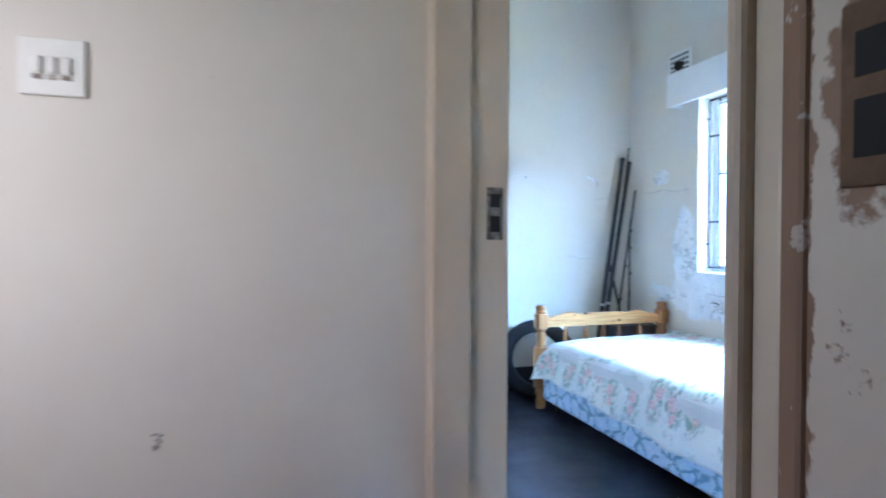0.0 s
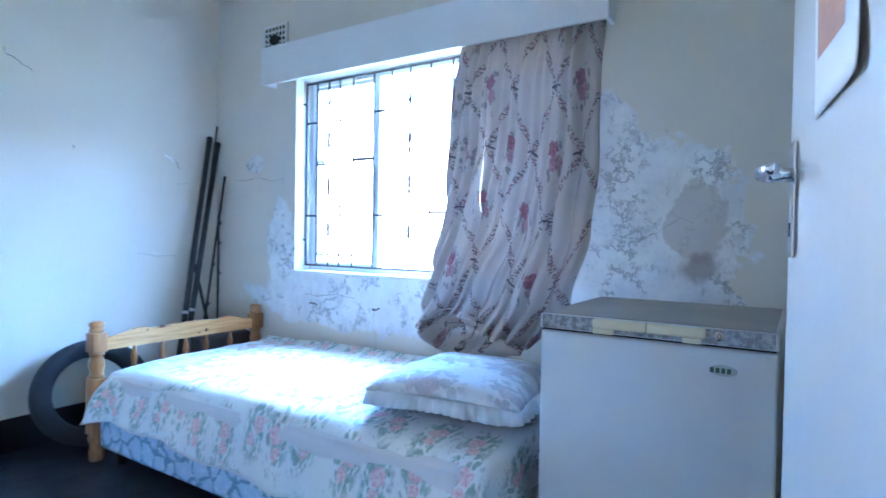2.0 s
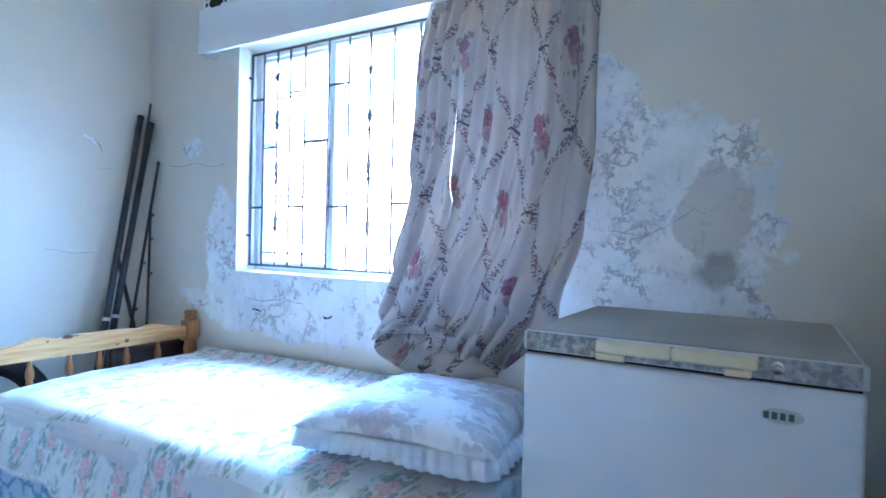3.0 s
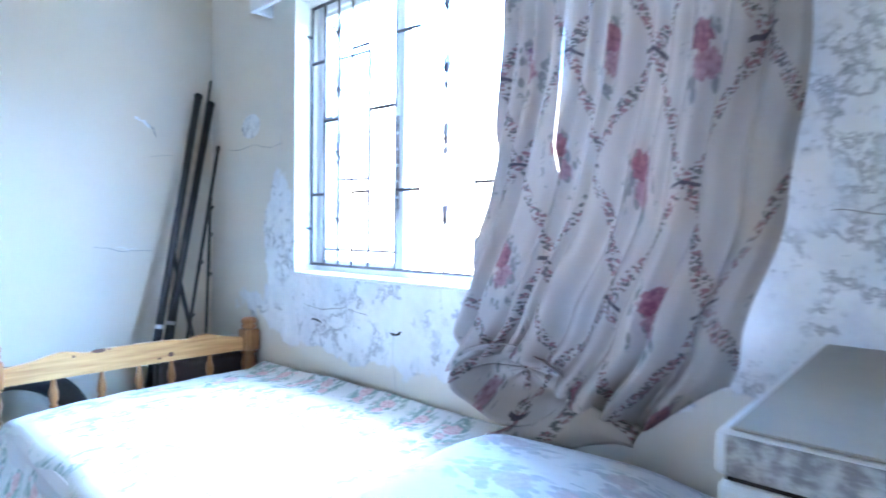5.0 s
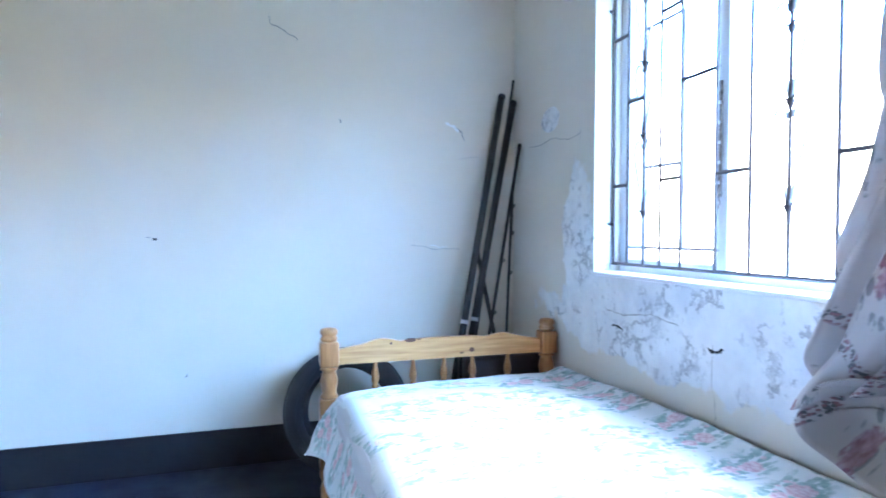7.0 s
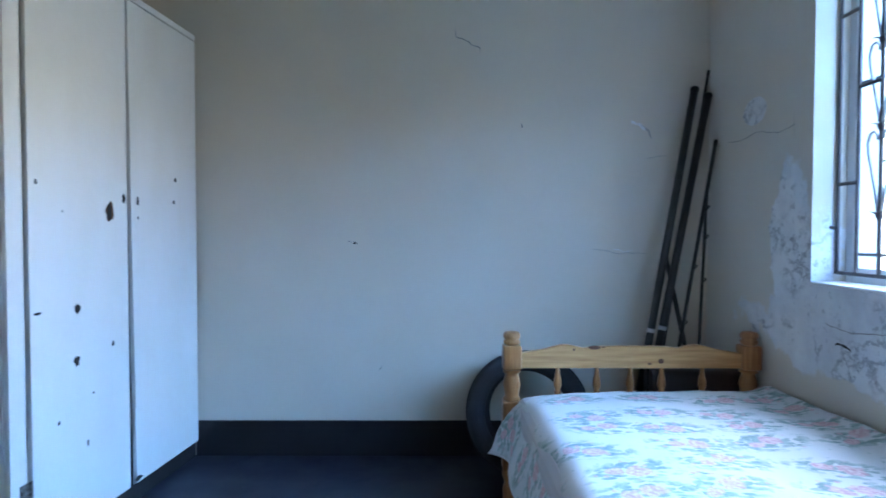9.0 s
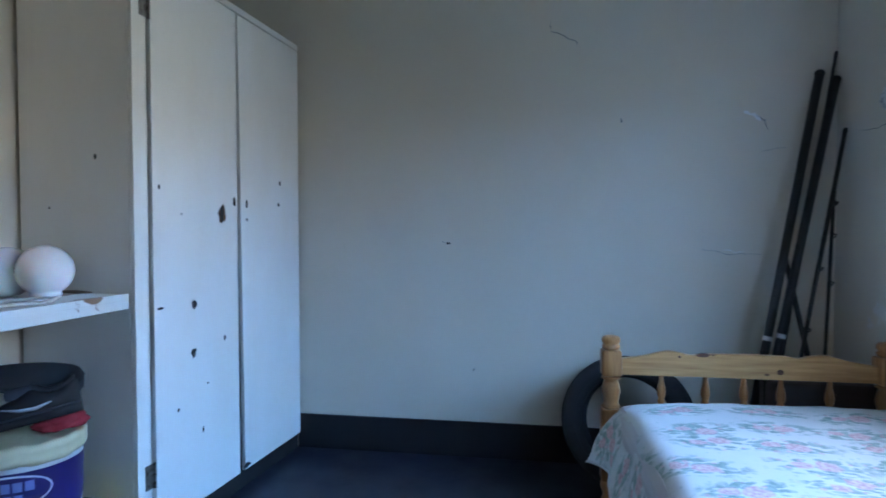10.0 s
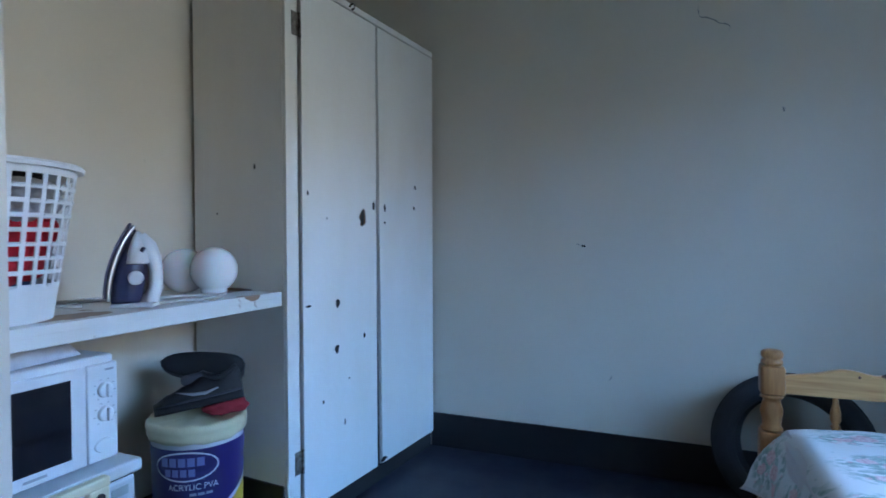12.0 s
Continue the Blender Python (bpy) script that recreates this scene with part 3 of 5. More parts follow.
solid(part("hem_tail", sheet(hem_tail, 30, 14, lambda u, v: (0.2 + u * 0.34, 1.2 + v * 0.12)), M_CURTAIN, cur, "loose end of the curtain's hem", True), 0.003)

# air vent above the pelmet
vent = thing("air_vent", "white plaster air vent with rows of small holes", "vent")
part("plate", boxed(WX - 0.012, WX - 0.001, 3.365, 3.575, 2.215, 2.375, bevel=0.003), M_PELMET, vent)
for i in range(6):
    for j in range(4):
        part("vent_hole", boxed(WX - 0.0135, WX - 0.0125, 3.385 + i * 0.030, 3.403 + i * 0.030, 2.237 + j * 0.033, 2.257 + j * 0.033), M_BLACK, vent)

bm = bmesh.new()
rnd = random.Random(3)
ragged = [(0.026 + 0.016 * rnd.random(), 2 * math.pi * i / 16) for i in range(16)]
front, back = ([bm.verts.new((x, 3.472 + r * 1.5 * math.cos(a), 2.282 + r * 0.9 * math.sin(a))) for r, a in ragged] for x in (WX - 0.0150, WX - 0.0138))
bm.faces.new(front)
for i in range(16):
    bm.faces.new((front[i], front[(i + 1) % 16], back[(i + 1) % 16], back[i]))
part("broken_hole", bm, M_BLACK, vent, "ragged broken hole")

# ---- bed ----
BX0, BX1, BY = 1.75, 2.678, 3.585
bed = thing("bed", "pine single bed with turned footboard and blue padded base", "bed")
k = Nodes("blue_damask_base_cloth")
p = k.pos()
d = k.voronoi(k.vmath('ADD', p, k.vmath('MULTIPLY', k.noise(p, 14.0, 2, colour=True), (0.05, 0.05, 0.05))), 11.0, feature='DISTANCE_TO_EDGE')
c = k.mix(k.ramp(d, 0.04, 0.12), (0.16, 0.27, 0.42), (0.42, 0.54, 0.68))
c = k.mix(k.ramp(k.noise(p, 40.0, 3), 0.55, 0.65), c, (0.55, 0.64, 0.74))
k.bump(d, 0.3)
M_BASE = k.done(c, 0.8)
part("divan_base", boxed(1.738, 2.690, 1.60, 3.540, 0.072, 0.285, bevel=0.02), M_BASE, bed, "pale blue patterned padded bed base")
k = Nodes("white_ticking")
M_TICK = k.done(k.mix(k.noise(k.pos(), 8.0, 3), (0.66, 0.66, 0.68), (0.58, 0.58, 0.62)), 0.85)
part("mattress", boxed(1.755, 2.685, 1.53, 3.535, 0.287, 0.440, bevel=0.05, seg=3), M_TICK, bed)
for x, y in ((1.80, 1.66), (2.63, 1.66), (1.80, 3.45), (2.63, 3.45)):
    part("castor_leg", lathe(bmesh.new(), [(0.018, 0.0), (0.022, 0.01), (0.020, 0.0715)], (x, y, 0), 12), M_BLACK, bed, "", True)


def bed_post(x):
    bm = bmesh.new()
    turned = [(0.026, 0.0), (0.032, 0.012), (0.034, 0.05), (0.026, 0.075), (0.036, 0.10), (0.036, 0.115), (0.030, 0.13)]
    lathe(bm, turned, (x, BY, 0), 24)
    box(bm, x - 0.036, x + 0.036, BY - 0.036, BY + 0.036, 0.13, 0.40, bevel=0.006)
    lathe(bm, [(0.030, 0.40), (0.035, 0.408), (0.027, 0.418), (0.030, 0.44), (0.035, 0.465), (0.028, 0.495), (0.025, 0.505), (0.035, 0.512), (0.030, 0.522)], (x, BY, 0), 24)
    box(bm, x - 0.036, x + 0.036, BY - 0.036, BY + 0.036, 0.522, 0.618, bevel=0.008)
    lathe(bm, [(0.028, 0.618), (0.033, 0.626), (0.033, 0.634), (0.027, 0.640), (0.034, 0.648), (0.034, 0.660), (0.028, 0.668), (0.012, 0.672)], (x, BY, 0), 24)
    return part("post", bm, M_PINE_UP, bed, "turned pine post", True)


bed_post(BX0)
bed_post(BX1)
bm = bmesh.new()
steps = 60
cols = []
for i in range(steps + 1):
    f = i / steps
    x = BX0 + 0.036 + (BX1 - BX0 - 0.072) * f
    g = abs(f - 0.5) * 2
    top = 0.598 + 0.016 * (1 - g * g) - 0.012 * g ** 4 + 0.013 * math.exp(-((g - 0.62) / 0.13) ** 2) - 0.006 * math.exp(-((g - 0.42) / 0.07) ** 2)
    cols.append([bm.verts.new((x, BY + dy, z)) for dy, z in ((-0.013, 0.528), (-0.013, top - 0.004), (-0.009, top), (0.009, top), (0.013, top - 0.004), (0.013, 0.528))])
for a, b in zip(cols, cols[1:]):
    for j in range(6):
        bm.faces.new((a[j], a[(j + 1) % 6], b[(j + 1) % 6], b[j]))
bm.faces.new(cols[0])
bm.faces.new(cols[-1][::-1])
top_rail = part("top_rail", bm, M_PINE, bed, "shaped pine rail with dark knots")
k = Nodes("pine_knot")
M_KNOT = k.done(k.mix(k.noise(k.obj(), 60.0, 3), (0.16, 0.05, 0.02), (0.05, 0.018, 0.01)), 0.4)
for x, z, w, h in ((2.070, 0.609, 0.024, 0.008), (2.330, 0.556, 0.011, 0.010), (1.99, 0.60, 0.005, 0.005)):
    part("knot", lathe(bmesh.new(), [(1.0, 0.0), (0.9, 0.0008), (0.0, 0.001)], seg=14, m=Matrix.Translation((x, BY - 0.0131, z)) @ Matrix.Rotation(radians(90), 4, 'X') @ Matrix.Diagonal((w, h, 1, 1))), M_KNOT, top_rail)
part("bottom_rail", boxed(BX0 + 0.036, BX1 - 0.036, BY - 0.013, BY + 0.013, 0.20, 0.27, bevel=0.004), M_PINE, bed)
spin = [(0.009, 0.27), (0.013, 0.285), (0.009, 0.30), (0.014, 0.36), (0.016, 0.40), (0.010, 0.425), (0.015, 0.432), (0.010, 0.44), (0.016, 0.458), (0.015, 0.48), (0.009, 0.505), (0.008, 0.528)]
for x in (1.930, 2.083, 2.213, 2.337, 2.496):
    part("spindle", lathe(bmesh.new(), spin, (x, BY, 0), 14), M_PINE_UP, bed, "turned pine spindle", True)


def floral(name, base, shade, leaf, leaf2, petal, petal2, scale, rough=0.85):
    """Upright sprays of roses among long leaves, about one in each cell of a jittered lattice."""
    k = Nodes(name)
    uv = k.uv()
    warp = k.vmath('SUBTRACT', k.noise(uv, 20.0, 3, colour=True), (0.5, 0.5, 0.5))
    q = k.vmath('ADD', uv, k.vmath('MULTIPLY', warp, (0.03, 0.03, 0.0)))
    stretch = k.vmath('MULTIPLY', q, (1.45, 0.90, 0.0))
    vor = k.n("ShaderNodeTexVoronoi", feature='F1')
    k.l(stretch, vor.inputs["Vector"])
    vor.inputs["Scale"].default_value = scale
    vor.inputs["Randomness"].default_value = 0.45
    tint, size, side = k.split(vor.outputs["Color"])
    x, y, _ = k.split(k.vmath('SUBTRACT', stretch, vor.outputs["Position"]))
    x, y = k.math('MULTIPLY', x, scale), k.math('MULTIPLY', y, scale)
    lean = k.math('MULTIPLY', k.math('SUBTRACT', side, 0.5), 0.9)
    xs = k.math('SUBTRACT', x, k.math('MULTIPLY', lean, y))

    def spot(cx, cy, rx, ry, soft=0.12):
        e = k.vmath('LENGTH', k.join(k.math('DIVIDE', k.math('SUBTRACT', xs, cx), rx), k.math('DIVIDE', k.math('SUBTRACT', y, cy), ry)))
        e = k.math('ADD', e, k.math('MULTIPLY', k.math('SUBTRACT', k.noise(uv, 48.0, 3), 0.5), 0.9))
        return k.ramp(e, 1.0 + soft, 1.0 - soft)

    # leaves: pointed cells that slant to either side of the stem
    slant = k.math('MULTIPLY', k.math('ABSOLUTE', xs), 0.055)
    lv = k.vmath('ADD', k.vmath('MULTIPLY', uv, (1.0, 0.55, 0.0)), k.join(k.math('MULTIPLY', slant, 0.4), slant))
    pointed = k.ramp(k.voronoi(lv, 56.0), 0.62, 0.50)
    spray = spot(0.0, 0.0, 0.40, 0.48, 0.2)
    leaves = k.math('MULTIPLY', k.math('MULTIPLY', pointed, spray), k.ramp(k.noise(uv, 26.0, 2), 0.27, 0.37))
    green = k.mix(k.ramp(k.noise(uv, 34.0, 3), 0.4, 0.6), leaf, leaf2)
    off = k.math('MULTIPLY', k.math('SUBTRACT', tint, 0.5), 0.25)
    rose = k.math('MAXIMUM', spot(off, -0.06, 0.19, 0.125), spot(k.math('MULTIPLY', off, -0.9), 0.17, 0.14, 0.095))
    buds = k.math('MULTIPLY', k.ramp(k.voronoi(uv, 30.0), 0.26, 0.20), spray)
    pink = k.mix(k.ramp(k.noise(uv, 85.0, 3), 0.38, 0.62), petal, petal2)
    sprig = k.math('MULTIPLY', k.ramp(k.voronoi(uv, 24.0), 0.14, 0.10), k.math('SUBTRACT', 1.0, spray))
    c = k.mix(k.ramp(k.noise(uv, 5.0, 3), 0.35, 0.7), base, shade)
    c = k.mix(k.math('MULTIPLY', sprig, 0.4), c, leaf2)
    c = k.mix(k.math('MULTIPLY', leaves, 0.80), c, green)
    c = k.mix(k.math('MULTIPLY', buds, 0.7), c, pink)
    c = k.mix(k.math('MULTIPLY', rose, 0.88), c, pink)
    k.bump(k.math('ADD', k.noise(uv, 600.0, 1), k.math('MULTIPLY', k.noise(uv, 14.0, 3), 4.0)), 0.2, 0.0015)
    return k.done(c, rough)


M_SPREAD = floral("floral_bedspread", (0.74, 0.76, 0.77), (0.66, 0.70, 0.72), (0.15, 0.28, 0.26), (0.32, 0.46, 0.45), (0.62, 0.36, 0.41), (0.79, 0.63, 0.66), 4.6)
M_PILLOW = floral("floral_pillow_cloth", (0.68, 0.69, 0.72), (0.62, 0.62, 0.66), (0.36, 0.39, 0.45), (0.46, 0.49, 0.55), (0.46, 0.42, 0.48), (0.55, 0.50, 0.56), 4.0)
k = Nodes("sheer_white_frill")
k.b.inputs["Transmission Weight"].default_value = 0.25
M_FRILL = k.done((0.74, 0.76, 0.80), 0.8)

CROSS, LONG = 1.17, 2.28


def spread_at(u, v):
    d = u * LONG
    over = max(0.0, d - (LONG - 0.24))
    y = 3.545 - d + over - 0.045 * (1 - math.exp(-over / 0.04))
    s = v * CROSS
    hem = 0.225 - 0.033 * u + 0.012 * math.sin(9 * u) + 0.006 * math.sin(31 * u)
    n1 = noise.noise(Vector((u * 9, v * 6, 0.3)))
    n2 = noise.noise(Vector((u * 30, v * 20, 1.7)))
    crown = 0.022 * math.sin(math.pi * min(1, max(0, (u - 0.02) / 0.9)))
    edge = 0.86 + 0.012 * n1
    if s < edge:
        x = 2.700 - s
        z = 0.462 + crown + 0.007 * n1 + 0.003 * n2 + 0.02 * math.exp(-((s) / 0.05) ** 2) - 0.012 * (s / edge) ** 6
    elif s < 1.00:
        a = (s - edge) / (1.00 - edge) * math.pi / 2
        x = 2.700 - edge - 0.085 * math.sin(a)
        z = 0.450 + crown + 0.007 * n1 + 0.003 * n2 - (0.085 + crown * 0.5) * (1 - math.cos(a))
    else:
        f = (s - 1.00) / (CROSS - 1.00)
        top = 0.365 + crown * 0.5 + 0.007 * n1
        z = top + (hem - top) * f
        fold = math.sin(u * 34 + 3 * n1) * 0.009 * f + 0.012 * n1 * f + 0.004 * n2
        x = 2.700 - edge - 0.085 - 0.045 * f + fold
    corner = max(0.0, 1 - u / 0.09) ** 2
    w = min(1.0, max(0.0, (s - 0.80) / 0.30))
    w = w * w * (3 - 2 * w)
    x -= 0.050 * corner * w
    z -= 0.020 * corner * w
    fall = max(0.0, over - 0.03) + (0.4 * min(over, 0.03))
    z = max(z - fall * (1 - 0.45 * w), 0.10)
    y += 0.012 * math.sin(v * 26) * min(1.0, over / 0.1)
    if u < 0.03:
        z -= 0.07 * (1 - u / 0.03) ** 2 * (1 - w)
    return (x, y, z)


bs = part("bedspread", sheet(spread_at, 170, 70, lambda u, v: (u * LONG, v * CROSS)), M_SPREAD, None, "", True)
solid(bs, 0.004, -1.0)
part("stitched_hem", tube(bmesh.new(), [Vector(spread_at(i / 120, 1.0)) for i in range(121)], 0.0035, 6), M_TICK, bs, "stitched white hem", True)
tagged(bs, "white cotton bedspread with pink roses and green leaves over the mattress", "bedspread")

# pillow with a gathered frill
pil = thing("pillow", "plump patterned pillow with a sheer gathered frill, lying on the bedspread", "pillow",
            at=pose(2.22, 1.79, 0.487, 0, 3, 8))


def pillow_skin():
    bm = bmesh.new()
    layer = bm.loops.layers.uv.new("UVMap")
    n = 36
    grids = []
    for side in (1, -1):
        rows = []
        for i in range(n + 1):
            row = []
            for j in range(n + 1):
                a, b = 2 * i / n - 1, 2 * j / n - 1
                edge = (1 - abs(a) ** 2.6) * (1 - abs(b) ** 2.6)
                h = (max(edge, 0.0) ** 0.5)
                wr = 0.012 * noise.noise(Vector((a * 2.5, b * 2.5, side))) * h
                pull = 1 - 0.06 * (1 - abs(b)) * abs(a) - 0.0
                row.append(bm.verts.new((a * 0.31 * pull, b * 0.285 * (1 - 0.06 * (1 - abs(a)) * abs(b)), 0.06 + (0.098 * h + wr if side > 0 else -0.055 * h))))
            rows.append(row)
        grids.append(rows)
        for i in range(n):
            for j in range(n):
                ids = ((i, j), (i + 1, j), (i + 1, j + 1), (i, j + 1))
                f = bm.faces.new([rows[x][y] for x, y in ids])
                for loop, (x, y) in zip(f.loops, ids):
                    loop[layer].uv = (x / n * 0.6, y / n * 0.55)
    bmesh.ops.remove_doubles(bm, verts=bm.verts, dist=0.0008)
    return bm


part("cushion", pillow_skin(), M_PILLOW, pil, "", True)
bm = bmesh.new()
ring = []
N = 320
for i in range(N):
    a = 2 * math.pi * i / N
    ca, sa = math.cos(a), math.sin(a)
    k2 = 1 / max(abs(ca), abs(sa)) ** 0.86
    x, y = 0.302 * ca * k2 * 0.985, 0.278 * sa * k2 * 0.985
    out = Vector((ca, sa, 0)).normalized()
    wv = math.sin(i * 1.25) * 0.006 + math.sin(i * 0.37) * 0.004
    q0 = Vector((x, y, 0.066))
    q1 = q0 + out * (0.022 + wv * 0.5) + Vector((0, 0, -0.006 + wv * 0.2))
    q2 = q0 + out * (0.036 + wv) + Vector((0, 0, -0.048 + math.sin(i * 0.09) * 0.006))
    ring.append([bm.verts.new(w) for w in (q0, q1, q2)])
for i in range(N):
    a, b = ring[i], ring[(i + 1) % N]
    for j in range(2):
        bm.faces.new((a[j], b[j], b[j + 1], a[j + 1]))
solid(part("frill", bm, M_FRILL, pil, "sheer white gathered frill", True), 0.0012)

# ---- chest freezer ----
k = Nodes("white_enamel")
p = k.pos()
c = k.mix(k.ramp(k.noise(p, 2.5, 4), 0.4, 0.75), (0.66, 0.68, 0.70), (0.61, 0.63, 0.65))
k.bump(k.noise(p, 180.0, 2), 0.06)
M_ENAMEL = k.done(c, 0.30)
k = Nodes("grey_speckled_laminate")
p = k.pos()
c = k.mix(k.ramp(k.noise(p, 70.0, 5, 0.7), 0.42, 0.6), (0.20, 0.20, 0.21), (0.44, 0.44, 0.45))
M_GRANITE = k.done(c, 0.45)
k = Nodes("worn_grey_lid_top")
p = k.pos()
c = k.mix(k.ramp(k.noise(p, 3.0, 6), 0.35, 0.7), (0.30, 0.28, 0.25), (0.38, 0.355, 0.32))
c = k.mix(k.ramp(k.noise(p, 22.0, 7, 0.7), 0.66, 0.74), c, (0.16, 0.13, 0.10))
M_LID = k.done(c, 0.5)
M_CREAM = painted("yellowed_cream_plastic", (0.72, 0.64, 0.44), (0.62, 0.52, 0.32), 0.4, 8.0, 80.0)
M_GREENB = painted("dark_green_badge", (0.03, 0.10, 0.07), (0.05, 0.13, 0.10), 0.4)
M_SILVER = painted("silver_badge", (0.50, 0.55, 0.54), (0.40, 0.44, 0.43), 0.3, 20.0, 90.0, metal=0.6)
fz = thing("chest_freezer", "white chest freezer with a grey speckled lid and cream handle", "freezer")
X0, X1, Y0, Y1 = 1.955, 2.53, 0.784, 1.400
part("cabinet", boxed(X0, X1, Y0, Y1, 0.03, 0.828, bevel=0.008, seg=3), M_ENAMEL, fz)
for x, y in ((X0 + 0.05, Y0 + 0.05), (X0 + 0.05, Y1 - 0.05), (X1 - 0.05, Y0 + 0.05), (X1 - 0.05, Y1 - 0.05)):
    part("foot", lathe(bmesh.new(), [(0.022, 0), (0.022, 0.029)], (x, y, 0), 14), M_BLACK, fz)
part("gasket", boxed(X0 + 0.006, X1 - 0.006, Y0 + 0.006, Y1 - 0.006, 0.829, 0.8345), M_BLACK, fz, "dark rubber seal")
lid = part("lid", boxed(X0 - 0.003, X1, Y0 - 0.002, Y1 + 0.002, 0.835, 0.878, bevel=0.005), M_ENAMEL, fz)
part("lid_top", boxed(X0 + 0.004, X1 - 0.006, Y0 + 0.010, Y1 - 0.010, 0.8785, 0.882, bevel=0.001), M_LID, lid, "worn grey lid top")
part("front_band", boxed(X0 - 0.008, X0 - 0.0035, Y0 + 0.008, Y1 - 0.008, 0.838, 0.8765, bevel=0.0015), M_GRANITE, lid, "grey speckled front band")
bm = bmesh.new()
box(bm, X0 - 0.030, X0 - 0.009, 1.092, 1.236, 0.852, 0.878, bevel=0.005)
box(bm, X0 - 0.024, X0 - 0.009, 1.178, 1.236, 0.836, 0.851, bevel=0.003)
hd = part("handle", bm, M_CREAM, lid, "yellowed cream plastic handle")
bm = bmesh.new()
box(bm, X0 - 0.030, X0 - 0.009, 0.945, 1.090, 0.852, 0.878, bevel=0.005)
box(bm, X0 - 0.024, X0 - 0.009, 0.955, 1.000, 0.836, 0.851, bevel=0.003)
part("handle", bm, M_CREAM, lid, "yellowed cream plastic handle")
facing = Matrix.Rotation(radians(-90), 4, 'Y')
part("lock", lathe(bmesh.new(), [(0.012, 0.0), (0.012, 0.005), (0.006, 0.0055), (0.004, 0.003)], seg=20, m=Matrix.Translation((X0 - 0.0085, 0.915, 0.860)) @ facing), M_CHROME, lid, "small round key lock")
badge = part("badge", lathe(bmesh.new(), [(1.0, 0.0), (0.95, 0.002), (0.0, 0.0022)], seg=32, m=Matrix.Translation((X0 - 0.0005, 0.905, 0.772)) @ facing @ Matrix.Diagonal((0.014, 0.033, 1, 1))), M_SILVER, fz, "oval silver badge with dark bars")
for i in range(4):
    part("badge_bar", boxed(X0 - 0.0042, X0 - 0.0030, 0.926 - i * 0.013, 0.935 - i * 0.013, 0.766, 0.779), M_GREENB, badge)

# ---- cupboard with two doors ----
cup = thing("cupboard", "tall built-in white painted cupboard with two worn plank doors", "cupboard", at=pose(0.225, 3.0, 0, 0, 0, -5.2))
part("body", boxed(-0.44, -0.004, 0.0, 1.03, 0.02, 1.935, bevel=0.003), M_WARD, cup)
part("stile", boxed(-0.003, 0.012, 0.0, 0.058, 0.02, 1.935, bevel=0.002), M_WARD, cup)
part("cornice", boxed(-0.37, 0.016, 0.0, 1.03, 1.936, 1.962, bevel=0.003), M_WARD, cup)
part("plinth", boxed(-0.003, 0.0, 0.06, 1.03, 0.0, 0.07), M_BLACK, cup, "dark recessed plinth")
left_door = part("door", boxed(-0.001, 0.017, 0.073, 0.530, 0.078, 1.930, bevel=0.003), M_WARD, cup, "white cupboard door with a ragged lock hole")
bm = boxed(-0.001, 0.017, 0.542, 1.026, 0.078, 1.930, bevel=0.003)
for v in bm.verts:
    if v.co.y < 0.6:
        v.co.y += 0.026 * (1 - v.co.z / 1.93)
right_door = part("door", bm, M_WARD, cup, "white cupboard door hanging askew")
part("gap", boxed(-0.0035, -0.001, 0.058, 0.072, 0.05, 1.93), M_BLACK, cup)
part("gap", boxed(-0.0035, -0.001, 0.527, 0.572, 0.05, 1.93), M_BLACK, cup)


def chip(parent, y, z, w, h, material=None, seed=1):
    """A small ragged hole or chip in a door face."""
    rnd = random.Random(seed)
    bm = bmesh.new()
    n = 14
    vs = []
    for i in range(n):
        a = 2 * math.pi * i / n
        f = 0.9 + 0.6 * rnd.random()
        vs.append(bm.verts.new((0.0178, y + w * f * math.cos(a), z + h * f * math.sin(a))))
    bm.faces.new(vs)
    low = [bm.verts.new((0.0172, v.co.y, v.co.z)) for v in vs]
    for i in range(n):
        bm.faces.new((vs[i], vs[(i + 1) % n], low[(i + 1) % n], low[i]))
    return part("chip", bm, material or M_BLACK, parent)


M_BROWN = painted("raw_brown_board", (0.16, 0.08, 0.04), (0.05, 0.03, 0.02), 0.9, 60.0, 200.0)
for n, (y, z, w, h) in enumerate(((0.265, 0.80, 0.010, 0.013), (0.259, 0.626, 0.011, 0.014), (0.438, 0.65, 0.005, 0.009), (0.205, 1.12, 0.003, 0.003),
                                  (0.335, 0.499, 0.004, 0.003), (0.178, 0.444, 0.004, 0.005), (0.305, 0.336, 0.003, 0.010), (0.101, 1.205, 0.004, 0.008), (0.10, 0.805, 0.012, 0.004), (0.508, 1.179, 0.008, 0.016))):
    chip(left_door, y, z, w, h, None, n)
chip(left_door, 0.431, 1.129, 0.020, 0.030, M_BROWN, 31)
chip(left_door, 0.428, 1.128, 0.012, 0.024, M_BLACK, 32).location.x = 0.0006
for n, (y, z, w, h) in enumerate(((0.852, 1.281, 0.007, 0.008), (0.840, 1.184, 0.006, 0.007), (0.592, 1.173, 0.006, 0.014), (0.592, 1.11, 0.004, 0.005), (0.575, 0.095, 0.02, 0.008))):
    chip(right_door, y, z, w, h, None, 50 + n)
for z in (1.78, 0.265):
    hinge = bmesh.new()
    box(hinge, 0.0125, 0.0145, 0.030, 0.062, z - 0.04, z + 0.04)
    lathe(hinge, [(0.005, -0.042), (0.005, 0.042)], (0.017, 0.066, z), 10)
    part("hinge", hinge, M_OLDMETAL, cup, "tarnished steel hinge")
